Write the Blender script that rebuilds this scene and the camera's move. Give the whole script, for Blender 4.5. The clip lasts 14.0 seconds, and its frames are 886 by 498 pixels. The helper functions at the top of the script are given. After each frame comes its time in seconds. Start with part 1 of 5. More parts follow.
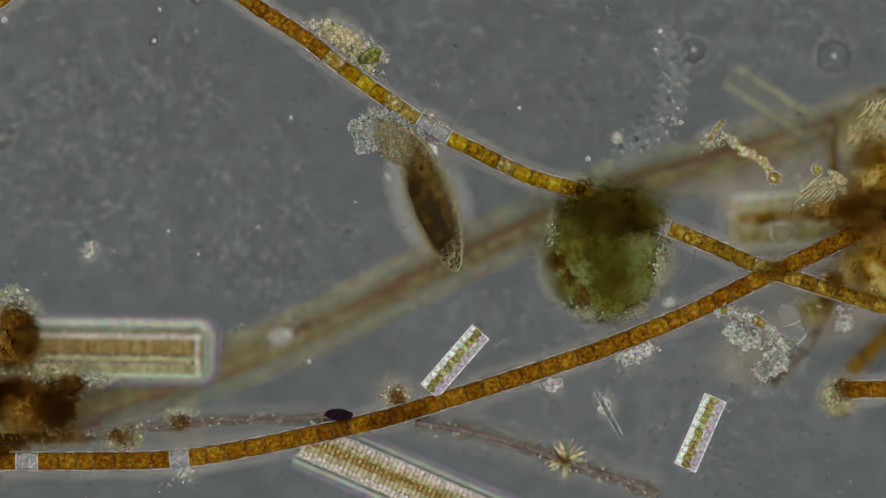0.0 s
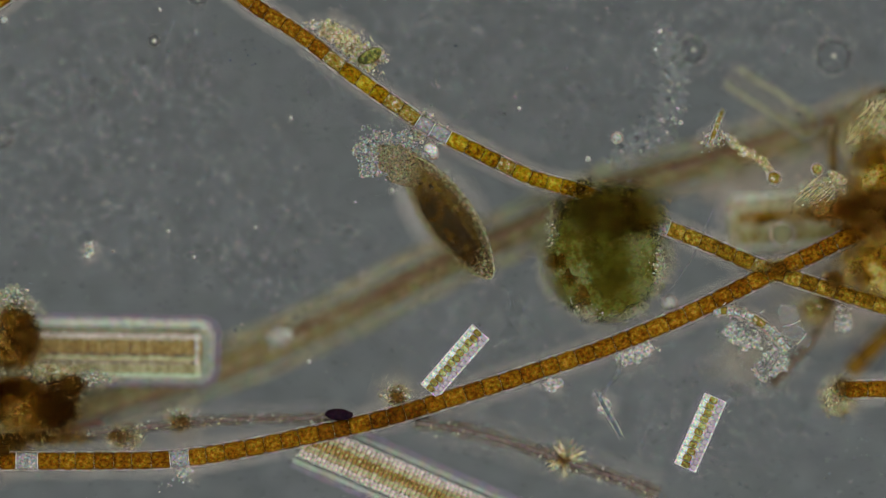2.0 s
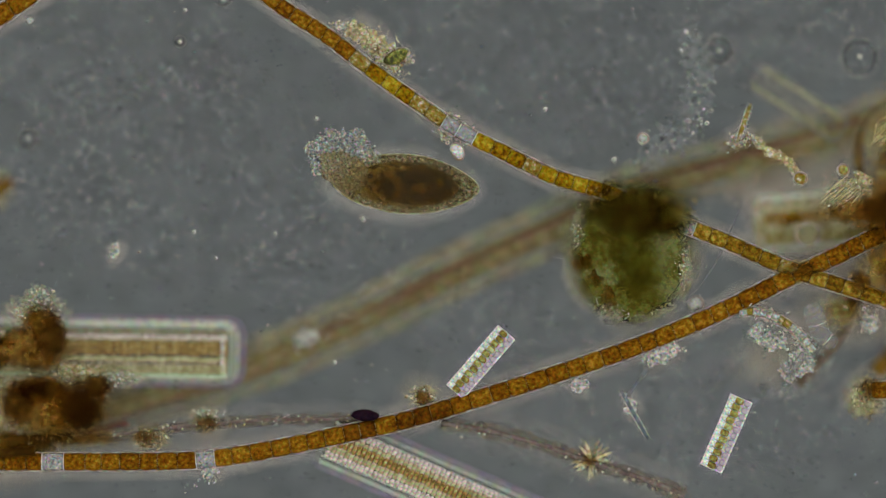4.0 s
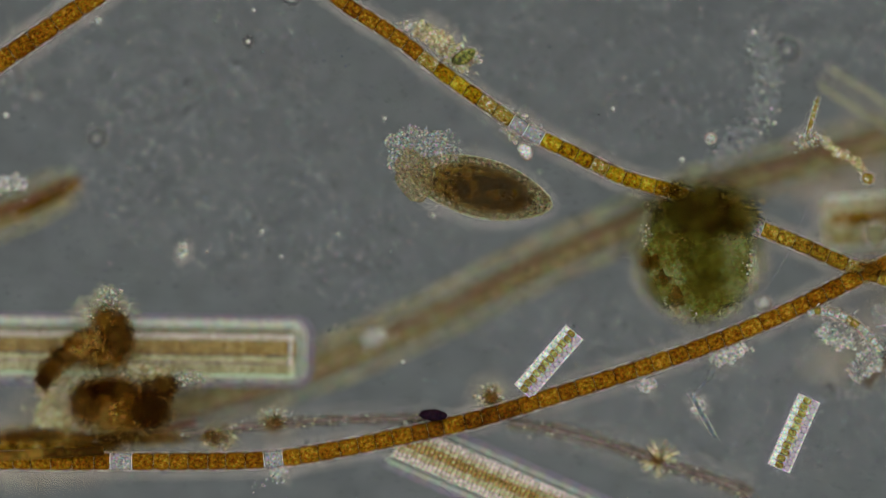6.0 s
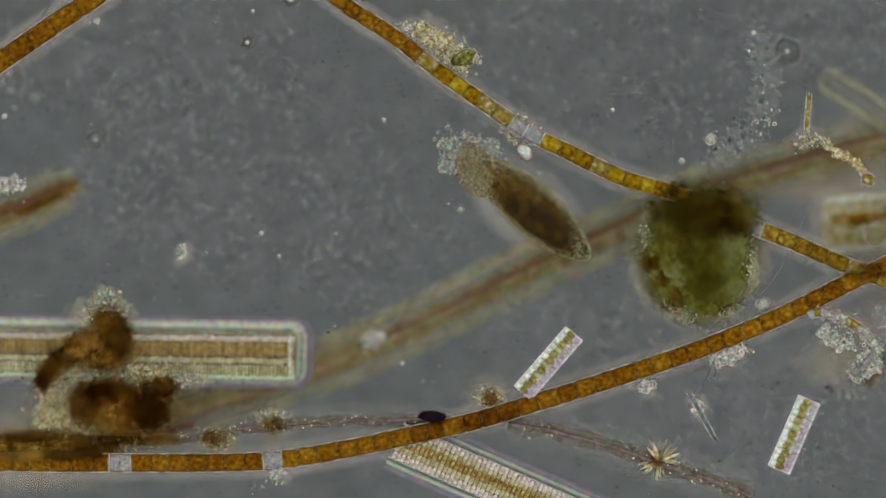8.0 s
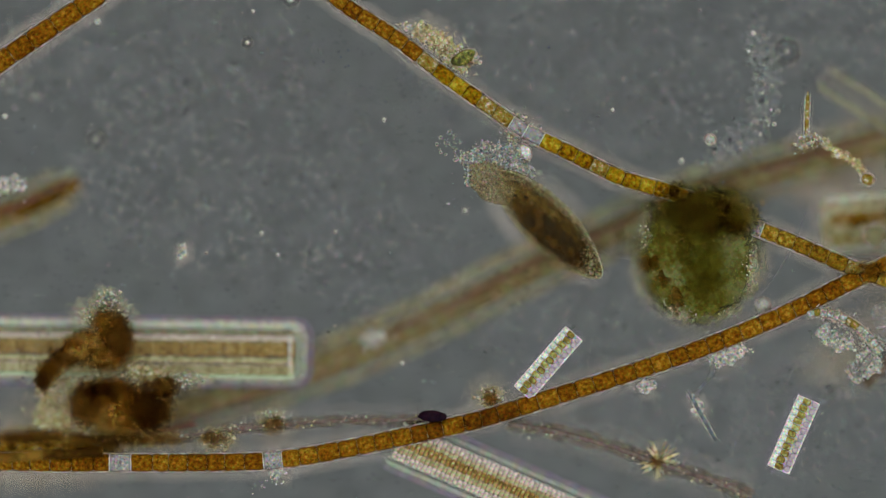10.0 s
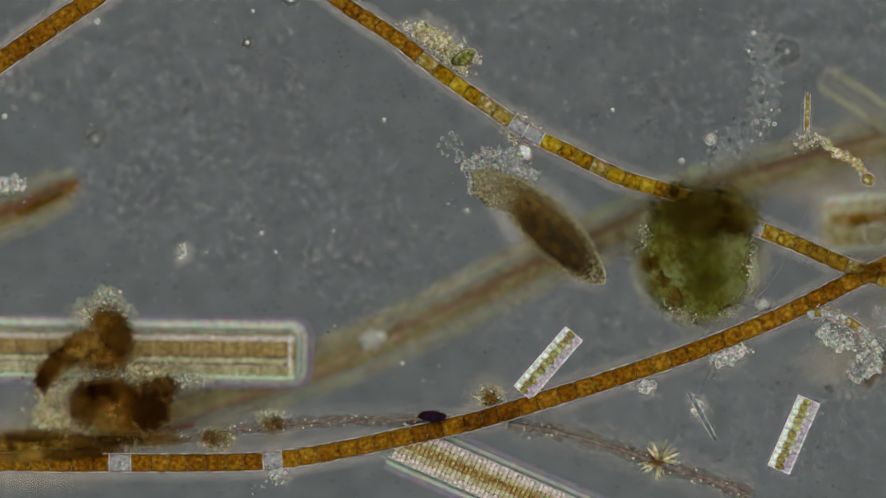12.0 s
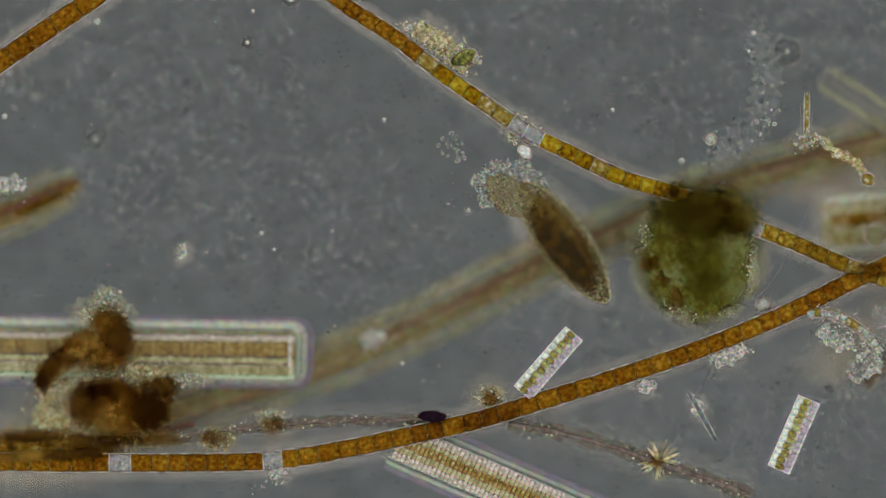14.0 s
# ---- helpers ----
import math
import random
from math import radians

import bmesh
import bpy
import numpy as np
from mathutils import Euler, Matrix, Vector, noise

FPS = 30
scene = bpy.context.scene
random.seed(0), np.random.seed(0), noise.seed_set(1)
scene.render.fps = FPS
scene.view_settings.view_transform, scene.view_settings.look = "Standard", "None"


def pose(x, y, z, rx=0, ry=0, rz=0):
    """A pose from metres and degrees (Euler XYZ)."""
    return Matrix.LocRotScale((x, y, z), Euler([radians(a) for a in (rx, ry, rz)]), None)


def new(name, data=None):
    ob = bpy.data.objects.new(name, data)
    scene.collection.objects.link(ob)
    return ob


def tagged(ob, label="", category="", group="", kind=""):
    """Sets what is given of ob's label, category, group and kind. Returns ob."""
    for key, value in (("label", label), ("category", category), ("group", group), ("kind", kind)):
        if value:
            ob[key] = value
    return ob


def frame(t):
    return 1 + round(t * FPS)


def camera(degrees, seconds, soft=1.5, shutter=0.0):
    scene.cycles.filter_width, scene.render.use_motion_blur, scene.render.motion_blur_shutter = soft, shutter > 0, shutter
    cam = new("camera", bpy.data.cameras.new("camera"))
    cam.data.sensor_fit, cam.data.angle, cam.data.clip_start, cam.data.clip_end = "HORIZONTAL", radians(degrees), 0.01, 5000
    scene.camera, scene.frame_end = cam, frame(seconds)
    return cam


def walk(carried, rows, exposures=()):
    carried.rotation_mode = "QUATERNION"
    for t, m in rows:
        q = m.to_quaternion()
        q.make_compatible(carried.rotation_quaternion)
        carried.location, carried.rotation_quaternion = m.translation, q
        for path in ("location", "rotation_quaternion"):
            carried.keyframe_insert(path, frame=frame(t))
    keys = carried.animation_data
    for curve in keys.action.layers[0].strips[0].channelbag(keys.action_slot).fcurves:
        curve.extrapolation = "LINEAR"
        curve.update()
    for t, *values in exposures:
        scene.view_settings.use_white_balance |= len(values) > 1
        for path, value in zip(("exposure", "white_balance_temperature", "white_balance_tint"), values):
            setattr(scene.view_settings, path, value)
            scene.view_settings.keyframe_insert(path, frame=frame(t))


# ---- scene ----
# A drop of pond water on a slide, built a thousand to one: a millimetre here stands for a micrometre.
# The camera is the microscope's: far off, a long lens and a wide aperture, so that little depth is sharp.
DIST = 11.2
cam = camera(8.0, 14.0, 1.2)
cam.data.dof.use_dof = True
cam.data.dof.focus_distance = DIST
cam.data.dof.aperture_fstop = 0.080

# the stage slides once to the side, and the focus is turned a few micrometres up and down throughout
EARLY, LATE = (0.165, -0.003), (0.0, 0.0)


def stage(place, lift):
    return pose(*place, DIST + lift * 0.001)


walk(cam, [(0.0, stage(EARLY, 6)), (0.5, stage(EARLY, 4)), (1.0, stage(EARLY, -2)), (1.5, stage(EARLY, -2)), (2.0, stage(EARLY, 10)), (2.5, stage(EARLY, 13)),
           (3.0, stage(EARLY, 8)), (3.3, stage(EARLY, 6)), (3.7, stage((0.150, -0.0025), 6)), (4.9, stage((0.012, 0.0), 6)), (5.3, stage((0.0, -0.001), 6)),
           (6.0, stage((-0.001, -0.002), 15)), (6.5, stage(LATE, 12)), (6.8, stage(LATE, 2)), (7.0, stage(LATE, -2)), (7.5, stage(LATE, -6)), (8.2, stage(LATE, -2)),
           (10.3, stage(LATE, 8)), (11.0, stage(LATE, 2)), (12.0, stage(LATE, 0)), (14.0, stage(LATE, 0))])

# ---- light: even condenser glow from beneath through the slide, an added glow all round ----
world = bpy.data.worlds.new("world")
scene.world = world
world.use_nodes = True
world.node_tree.nodes["Background"].inputs["Color"].default_value = (1.0, 0.99, 0.97, 1)
world.node_tree.nodes["Background"].inputs["Strength"].default_value = 1.0
scene.view_settings.exposure = 0.0
# light passes through many clear layers on its way up
scene.cycles.transparent_max_bounces = 64


# ---- materials ----
def matter(name, colours, grain=9.0, fine=2.5, alpha=1.0, tint=(1, 1, 1), rough=0.5, bump=0.4, island=False, patch=0.0, spec=0.3, thin=None, ragged=16.0, vary=0.0, hue=1.0):
    """Living matter: colours mixed by grain of that size in millimetres; alpha: how much it hides; tint: what shines
    through it;
    thin: the share of its reach at which it begins to thin out, where it is gone, and how ragged that edge is; vary:
    how far each piece differs;
    hue: how strongly green and pink optical fringes are painted into its colour."""
    m = bpy.data.materials.new(name)
    m.use_nodes = True
    nt = m.node_tree
    nt.nodes.clear()
    N, L = nt.nodes.new, nt.links.new
    out = N("ShaderNodeOutputMaterial")
    tex = N("ShaderNodeTexCoord")
    info = N("ShaderNodeObjectInfo")
    mul = N("ShaderNodeMath"); mul.operation = "MULTIPLY"; mul.inputs[1].default_value = 37.0
    L(info.outputs["Random"], mul.inputs[0])
    n1 = N("ShaderNodeTexNoise"); n1.noise_dimensions = "4D"
    n1.inputs["Scale"].default_value = 1000.0 / grain / 1.3
    n1.inputs["Detail"].default_value = 3
    n2 = N("ShaderNodeTexNoise"); n2.noise_dimensions = "4D"
    n2.inputs["Scale"].default_value = 1000.0 / fine / 1.5
    n2.inputs["Detail"].default_value = 2
    for n in (n1, n2):
        L(tex.outputs["Object"], n.inputs["Vector"]); L(mul.outputs[0], n.inputs["W"])
    mix = N("ShaderNodeMath"); mix.operation = "MULTIPLY_ADD"; mix.inputs[1].default_value = 0.35
    sub = N("ShaderNodeMath"); sub.operation = "MULTIPLY_ADD"; sub.inputs[1].default_value = 0.9; sub.inputs[2].default_value = -0.12
    L(n1.outputs["Fac"], sub.inputs[0])
    L(n2.outputs["Fac"], mix.inputs[0]); L(sub.outputs[0], mix.inputs[2])
    last = mix.outputs[0]
    if patch:
        n3 = N("ShaderNodeTexNoise"); n3.inputs["Scale"].default_value = 1000.0 / patch / 2; n3.inputs["Detail"].default_value = 1
        L(tex.outputs["Object"], n3.inputs["Vector"])
        ad = N("ShaderNodeMath"); ad.operation = "MULTIPLY_ADD"; ad.inputs[1].default_value = 1.1
        s3 = N("ShaderNodeMath"); s3.operation = "SUBTRACT"; s3.inputs[1].default_value = 0.5
        L(n3.outputs["Fac"], s3.inputs[0]); L(s3.outputs[0], ad.inputs[0]); L(last, ad.inputs[2])
        last = ad.outputs[0]
    if island:
        geo = N("ShaderNodeNewGeometry")
        ad = N("ShaderNodeMath"); ad.operation = "MULTIPLY_ADD"; ad.inputs[1].default_value = 0.75
        s3 = N("ShaderNodeMath"); s3.operation = "SUBTRACT"; s3.inputs[1].default_value = 0.5
        L(geo.outputs["Random Per Island"], s3.inputs[0]); L(s3.outputs[0], ad.inputs[0]); L(last, ad.inputs[2])
        last = ad.outputs[0]
    if vary:
        ad = N("ShaderNodeMath"); ad.operation = "MULTIPLY_ADD"; ad.inputs[1].default_value = vary
        s3 = N("ShaderNodeMath"); s3.operation = "SUBTRACT"; s3.inputs[1].default_value = 0.5
        L(info.outputs["Random"], s3.inputs[0]); L(s3.outputs[0], ad.inputs[0]); L(last, ad.inputs[2])
        last = ad.outputs[0]
    ramp = N("ShaderNodeValToRGB")
    el = ramp.color_ramp.elements
    k = len(colours)
    while len(el) < k:
        el.new(0.5)
    for i, c in enumerate(colours):
        el[i].position = 0.33 + 0.34 * i / max(1, k - 1)
        el[i].color = (*c, 1)
    L(last, ramp.inputs["Fac"])
    bs = N("ShaderNodeBsdfPrincipled")
    bs.inputs["Roughness"].default_value = rough
    bs.inputs["Specular IOR Level"].default_value = spec
    # optical colour fringes, painted into the base colour as fine noise
    n5 = N("ShaderNodeTexNoise"); n5.inputs["Scale"].default_value = 1000.0 / max(3.0, 1.6 * fine) / 1.4; n5.inputs["Detail"].default_value = 2
    L(tex.outputs["Object"], n5.inputs["Vector"])
    colour_fringe = N("ShaderNodeVectorMath"); colour_fringe.operation = "MULTIPLY_ADD"
    colour_fringe.inputs[1].default_value = (1.5 * hue, 1.3 * hue, 1.5 * hue); colour_fringe.inputs[2].default_value = (1 - 0.75 * hue, 1 - 0.65 * hue, 1 - 0.75 * hue)
    L(n5.outputs["Color"], colour_fringe.inputs[0])
    stain = N("ShaderNodeVectorMath"); stain.operation = "MULTIPLY"
    L(ramp.outputs["Color"], stain.inputs[0]); L(colour_fringe.outputs[0], stain.inputs[1])
    L(stain.outputs[0], bs.inputs["Base Color"])
    bp = N("ShaderNodeBump"); bp.inputs["Strength"].default_value = bump; bp.inputs["Distance"].default_value = 0.002
    L(mix.outputs[0], bp.inputs["Height"]); L(bp.outputs[0], bs.inputs["Normal"])
    if alpha < 1 or thin:
        tr = N("ShaderNodeBsdfTransparent"); tr.inputs["Color"].default_value = (*tint, 1)
        ms = N("ShaderNodeMixShader"); ms.inputs["Fac"].default_value = alpha
        if thin:
            cen = N("ShaderNodeVectorMath"); cen.operation = "MULTIPLY_ADD"
            cen.inputs[1].default_value = (2, 2, 0); cen.inputs[2].default_value = (-1, -1, 0)
            L(tex.outputs["Generated"], cen.inputs[0])
            far = N("ShaderNodeVectorMath"); far.operation = "LENGTH"
            L(cen.outputs[0], far.inputs[0])
            n4 = N("ShaderNodeTexNoise"); n4.inputs["Scale"].default_value = 1000.0 / ragged / 1.3; n4.inputs["Detail"].default_value = 5
            n4.inputs["Roughness"].default_value = 0.62
            L(tex.outputs["Object"], n4.inputs["Vector"])
            jag = N("ShaderNodeMath"); jag.operation = "MULTIPLY_ADD"; jag.inputs[1].default_value = thin[2]; jag.inputs[2].default_value = -0.5 * thin[2]
            L(n4.outputs["Fac"], jag.inputs[0])
            edge = N("ShaderNodeMath"); edge.operation = "ADD"
            L(jag.outputs[0], edge.inputs[0]); L(far.outputs["Value"], edge.inputs[1])
            fade = N("ShaderNodeMapRange"); fade.interpolation_type = "SMOOTHSTEP"
            fade.inputs["From Min"].default_value = thin[0]; fade.inputs["From Max"].default_value = thin[1]
            fade.inputs["To Min"].default_value = alpha; fade.inputs["To Max"].default_value = 0.0
            L(edge.outputs[0], fade.inputs["Value"]); L(fade.outputs[0], ms.inputs["Fac"])
            clear = N("ShaderNodeMix"); clear.data_type = "RGBA"
            clear.inputs[6].default_value = (1, 1, 1, 1); clear.inputs[7].default_value = (*tint, 1)
            L(fade.outputs[0], clear.inputs[0]); L(clear.outputs[2], tr.inputs["Color"])
        L(tr.outputs[0], ms.inputs[1]); L(bs.outputs[0], ms.inputs[2]); L(ms.outputs[0], out.inputs["Surface"])
    else:
        L(bs.outputs[0], out.inputs["Surface"])
    return m


DARKAMBER = matter("dark_amber_plastid", [(0.035, 0.010, 0.0006), (0.075, 0.025, 0.001), (0.12, 0.045, 0.002), (0.17, 0.075, 0.004)], 6, 2.2, 1.0, bump=0.5, spec=0.02, vary=0.12)
AMBER = matter("amber_plastid", [(0.066, 0.02112, 0.00088), (0.1188, 0.04224, 0.001496), (0.1628, 0.06864, 0.00264), (0.2068, 0.09504, 0.0044), (0.2992, 0.176, 0.0176)], 5, 2.0, 1.0, bump=0.4, spec=0.02, vary=0.12)
GOLD = matter("golden_plastid", [(0.07, 0.027, 0.001), (0.16, 0.082, 0.0015), (0.235, 0.14, 0.003), (0.27, 0.185, 0.008), (0.40, 0.31, 0.03)], 7, 2.2, 1.0, bump=0.6, spec=0.02, vary=0.22)
BRONZE = matter("bronze_plastid", [(0.06, 0.027, 0.002), (0.12, 0.062, 0.004), (0.175, 0.10, 0.007), (0.235, 0.145, 0.012), (0.36, 0.27, 0.05)], 6, 2.0, 1.0, bump=0.4, spec=0.02, vary=0.16)
PALECELL = matter("pale_cell", [(0.09, 0.05, 0.004), (0.19, 0.125, 0.015), (0.26, 0.21, 0.055), (0.5, 0.45, 0.38)], 6, 2, 1.0, bump=0.8, spec=0.03)
CLEARCELL = matter("empty_cell", [(0.11, 0.12, 0.12), (0.24, 0.31, 0.27), (0.42, 0.34, 0.40), (0.40, 0.46, 0.40), (0.78, 0.73, 0.70)], 4.5, 2, 0.5, bump=0.6, hue=1.6)
WALL = matter("cell_wall", [(0.168, 0.1176, 0.0784), (0.3584, 0.3024, 0.2464), (0.6048, 0.5488, 0.4928)], 12, 4, 0.8)
# optical halos of the microscope, painted as faint see-through layers
FAINTHALO = matter("faint_light_halo", [(0.34, 0.30, 0.25), (0.5, 0.46, 0.42)], 25, 6, 0.09, bump=0.0, hue=0.3)
VIOLETHALO = matter("violet_light_halo", [(0.34, 0.27, 0.42), (0.46, 0.39, 0.54)], 30, 8, 0.09, bump=0.0, hue=0.3)
GREENHALO = matter("green_light_halo", [(0.38, 0.44, 0.34), (0.6, 0.66, 0.54)], 30, 8, 0.15, bump=0.0, hue=0.3)
DARK = matter("dark_detritus", [(0.013, 0.006, 0.0008), (0.036, 0.018, 0.002), (0.095, 0.050, 0.006)], 10, 3, 1.0, patch=40, bump=0.5, spec=0.02)
BROWN = matter("brown_detritus", [(0.03, 0.0125, 0.001), (0.082, 0.041, 0.0045), (0.18, 0.105, 0.016)], 10, 3, 1.0, patch=50, bump=0.5, spec=0.02)
RUST = matter("orange_detritus", [(0.06, 0.027, 0.002), (0.13, 0.066, 0.005), (0.20, 0.112, 0.012), (0.32, 0.21, 0.05)], 9, 2.5, 1.0, bump=0.3, spec=0.02)
BROWNGRAIN = matter("brown_grains", [(0.02, 0.008, 0.001), (0.07, 0.034, 0.004), (0.14, 0.085, 0.02), (0.24, 0.18, 0.07)], 10, 3, 1.0, (0.7, 0.4, 0.1), island=True, spec=0.02)
GREEN = matter("green_algal_mass", [(0.02, 0.014, 0.001), (0.045, 0.039, 0.0025), (0.072, 0.074, 0.008), (0.125, 0.135, 0.034)], 9, 2.5, 1.0, patch=60, bump=0.5, spec=0.02)
FLOC = matter("pale_floc", [(0.103, 0.1417, 0.1159), (0.219, 0.3349, 0.2318), (0.3993, 0.2962, 0.3349), (0.322, 0.425, 0.3091), (0.7213, 0.6955, 0.5925)], 5, 1.8, 0.75, island=True, bump=0.1, hue=1.6)
FLOCB = matter("bluish_floc", [(0.06, 0.06, 0.10), (0.11, 0.20, 0.18), (0.22, 0.17, 0.22), (0.20, 0.28, 0.24), (0.44, 0.42, 0.42)], 5, 1.8, 0.85, island=True, bump=0.1, hue=1.6)
FLOCY = matter("yellowish_floc", [(0.1674, 0.1159, 0.03864), (0.2962, 0.2962, 0.1288), (0.4379, 0.322, 0.219), (0.4122, 0.4379, 0.2576), (0.747, 0.7084, 0.541)], 5, 1.8, 0.85, island=True, bump=0.1, hue=1.6)
HAZE = matter("faint_floc", [(0.066, 0.0825, 0.09354), (0.132, 0.176, 0.154), (0.209, 0.187, 0.209), (0.198, 0.231, 0.2035), (0.396, 0.407, 0.363)], 6, 2.4, 0.6, island=True, bump=0.0, hue=1.6)
MOTE = matter("faint_grain_motes", [(0.03, 0.008, 0.06), (0.05, 0.13, 0.09), (0.17, 0.09, 0.15), (0.26, 0.34, 0.27)], 8, 3, 0.055, island=True, bump=0.0, hue=1.6)
WHITE = matter("silica_rib", [(0.368, 0.3795, 0.345), (0.598, 0.598, 0.552), (0.828, 0.7935, 0.7935)], 6, 2, 1.0, hue=1.6)
PALERIB = matter("dim_silica_rib", [(0.2318, 0.219, 0.1674), (0.425, 0.4122, 0.3478), (0.644, 0.6182, 0.5667)], 5, 1.8, 1.0, hue=1.6)
PINK = matter("rosy_vacuole", [(0.32, 0.25, 0.32), (0.50, 0.42, 0.48)], 5, 2, 0.9)
OLIVE = matter("olive_plastid", [(0.10, 0.058, 0.004), (0.20, 0.135, 0.014), (0.30, 0.27, 0.06), (0.42, 0.44, 0.24)], 4, 1.8, 0.95, vary=0.2, hue=1.6)
TAN = matter("tan_plastid", [(0.165, 0.0935, 0.0132), (0.275, 0.1815, 0.0396), (0.374, 0.286, 0.11)], 6, 2.2, 0.9, vary=0.2, hue=1.4)
SILICA = matter("clear_silica", [(0.20, 0.22, 0.17), (0.34, 0.35, 0.29)], 14, 4, 0.35)
SHEATH = matter("olive_sheath", [(0.25, 0.235, 0.125), (0.35, 0.325, 0.18), (0.46, 0.425, 0.26)], 26, 8, 0.48, (1, 0.99, 0.95), bump=0.05)
TRICHOME = matter("dull_trichome", [(0.11, 0.08, 0.02), (0.18, 0.14, 0.05), (0.25, 0.215, 0.105)], 12, 5, 1.0, bump=0.1)
RUSSET = matter("russet_strand", [(0.10, 0.036, 0.022), (0.15, 0.064, 0.038)], 14, 4, 1.0, bump=0.1)
SKIN = matter("animal_skin", [(0.05, 0.035, 0.012), (0.10, 0.085, 0.04), (0.16, 0.17, 0.10), (0.26, 0.23, 0.17)], 4, 1.6, 0.06, (0.98, 0.93, 0.80))
SKINGRAIN = matter("skin_grains", [(0.07, 0.045, 0.012), (0.15, 0.13, 0.06), (0.22, 0.19, 0.12), (0.24, 0.26, 0.15), (0.42, 0.38, 0.29)], 6, 2, 0.8, island=True, hue=1.6)
LOBE = matter("animal_lobe", [(0.07, 0.05, 0.015), (0.14, 0.13, 0.05), (0.22, 0.15, 0.09), (0.22, 0.25, 0.13), (0.48, 0.43, 0.34)], 4, 1.6, 0.38, (1, 0.93, 0.75), bump=0.4, hue=1.6)
VIOLET = matter("violet_black_grain", [(0.006, 0.002, 0.006), (0.02, 0.008, 0.014)], 8, 3, 1.0, spec=0.02)
SHINE = matter("bright_grain", [(0.25, 0.27, 0.23), (0.45, 0.45, 0.41)], 4, 2, 1.0)
DULL = matter("purple_brown_thread", [(0.05, 0.03, 0.026), (0.10, 0.068, 0.055), (0.18, 0.15, 0.125)], 7, 2.5, 1.0, island=True)
MOTEDARK = matter("dim_ring", [(0.05, 0.055, 0.055), (0.08, 0.09, 0.09)], 9, 3, 0.3)
DARKGRAIN = matter("dark_grains", [(0.006, 0.003, 0.0005), (0.02, 0.010, 0.0015), (0.05, 0.028, 0.004), (0.10, 0.065, 0.015)], 10, 3, 1.0, (0.7, 0.4, 0.1), island=True, spec=0.02)
GEL = matter("granular_gel", [(0.112, 0.1344, 0.1008), (0.3136, 0.4144, 0.3136), (0.5152, 0.4368, 0.4592), (0.7168, 0.728, 0.56), (0.95, 0.95, 0.95)], 5, 2.0, 0.55, bump=0.6, hue=1.6)
GELY = matter("yellowish_gel", [(0.1631, 0.1254, 0.02509), (0.4014, 0.3324, 0.1066), (0.5645, 0.5018, 0.2383), (0.8028, 0.7276, 0.414), (0.95, 0.95, 0.8279)], 5, 1.9, 0.5, bump=0.5, hue=1.6)
GELDIM = matter("dim_gel", [(0.0715, 0.0975, 0.1105), (0.182, 0.26, 0.2275), (0.286, 0.247, 0.2795), (0.26, 0.3055, 0.26), (0.52, 0.533, 0.481)], 6, 2.4, 0.2, bump=0.1)
PALEEDGE = matter("pale_green_edge", [(0.3584, 0.4032, 0.3136), (0.504, 0.5376, 0.4368)], 20, 4, 1.0)
# violet colour fringe of the optics, painted as a strip of its own
VIOLETFRINGE = matter("violet_fringe", [(0.17, 0.135, 0.19), (0.25, 0.20, 0.27)], 20, 4, 1.0)
DIMRIB = matter("faint_rib", [(0.13, 0.135, 0.115), (0.18, 0.18, 0.15)], 10, 3, 1.0)
GELB = matter("bluish_gel", [(0.0392, 0.0448, 0.0784), (0.1456, 0.2352, 0.2128), (0.28, 0.2128, 0.1568), (0.4032, 0.4928, 0.4144), (0.8736, 0.784, 0.784)], 3.6, 1.6, 0.5, bump=0.6, hue=1.6)
# bright optical halo round things, put into a pale layer
HALO = matter("pale_light_halo", [(0.46, 0.41, 0.36), (0.62, 0.56, 0.49)], 40, 9, 0.24, bump=0.0, hue=0.3)
DARKGREEN = matter("dark_green_mass", [(0.014, 0.011, 0.001), (0.030, 0.026, 0.002), (0.06, 0.055, 0.007)], 10, 3, 1.0, patch=40, bump=0.5, spec=0.02)
FOLD = matter("pale_membrane", [(0.1792, 0.2352, 0.1904), (0.336, 0.448, 0.3472), (0.5376, 0.4144, 0.4704), (0.7392, 0.7168, 0.6384)], 7, 3, 0.85, island=True, bump=0.1, hue=1.6)
FOLDY = matter("yellowish_membrane", [(0.24, 0.19, 0.06), (0.40, 0.34, 0.15), (0.64, 0.58, 0.36)], 8, 3, 1.0, island=True, bump=0.1, hue=0.7)
FUZZ = matter("brown_fuzz", [(0.018, 0.007, 0.001), (0.055, 0.026, 0.003), (0.13, 0.075, 0.012), (0.30, 0.22, 0.08)], 12, 4, 1.0, island=True, spec=0.02)
GREENFUZZ = matter("green_fuzz", [(0.025, 0.025, 0.002), (0.075, 0.08, 0.012), (0.15, 0.165, 0.055), (0.32, 0.34, 0.22)], 12, 4, 1.0, island=True, spec=0.02)
PALEFUZZ = matter("pale_fuzz", [(0.12, 0.10, 0.03), (0.26, 0.25, 0.13), (0.41, 0.41, 0.27), (0.66, 0.64, 0.52)], 12, 4, 1.0, island=True, spec=0.02)
CREAM = matter("cream_plastid", [(0.2464, 0.2156, 0.1047), (0.3819, 0.3634, 0.2094), (0.5174, 0.4928, 0.3573)], 7, 2.6, 0.9, vary=0.25, hue=1.4)
FOLDG = matter("green_membrane", [(0.13, 0.135, 0.06), (0.24, 0.25, 0.14), (0.44, 0.44, 0.32)], 8, 3, 1.0, island=True, bump=0.1)
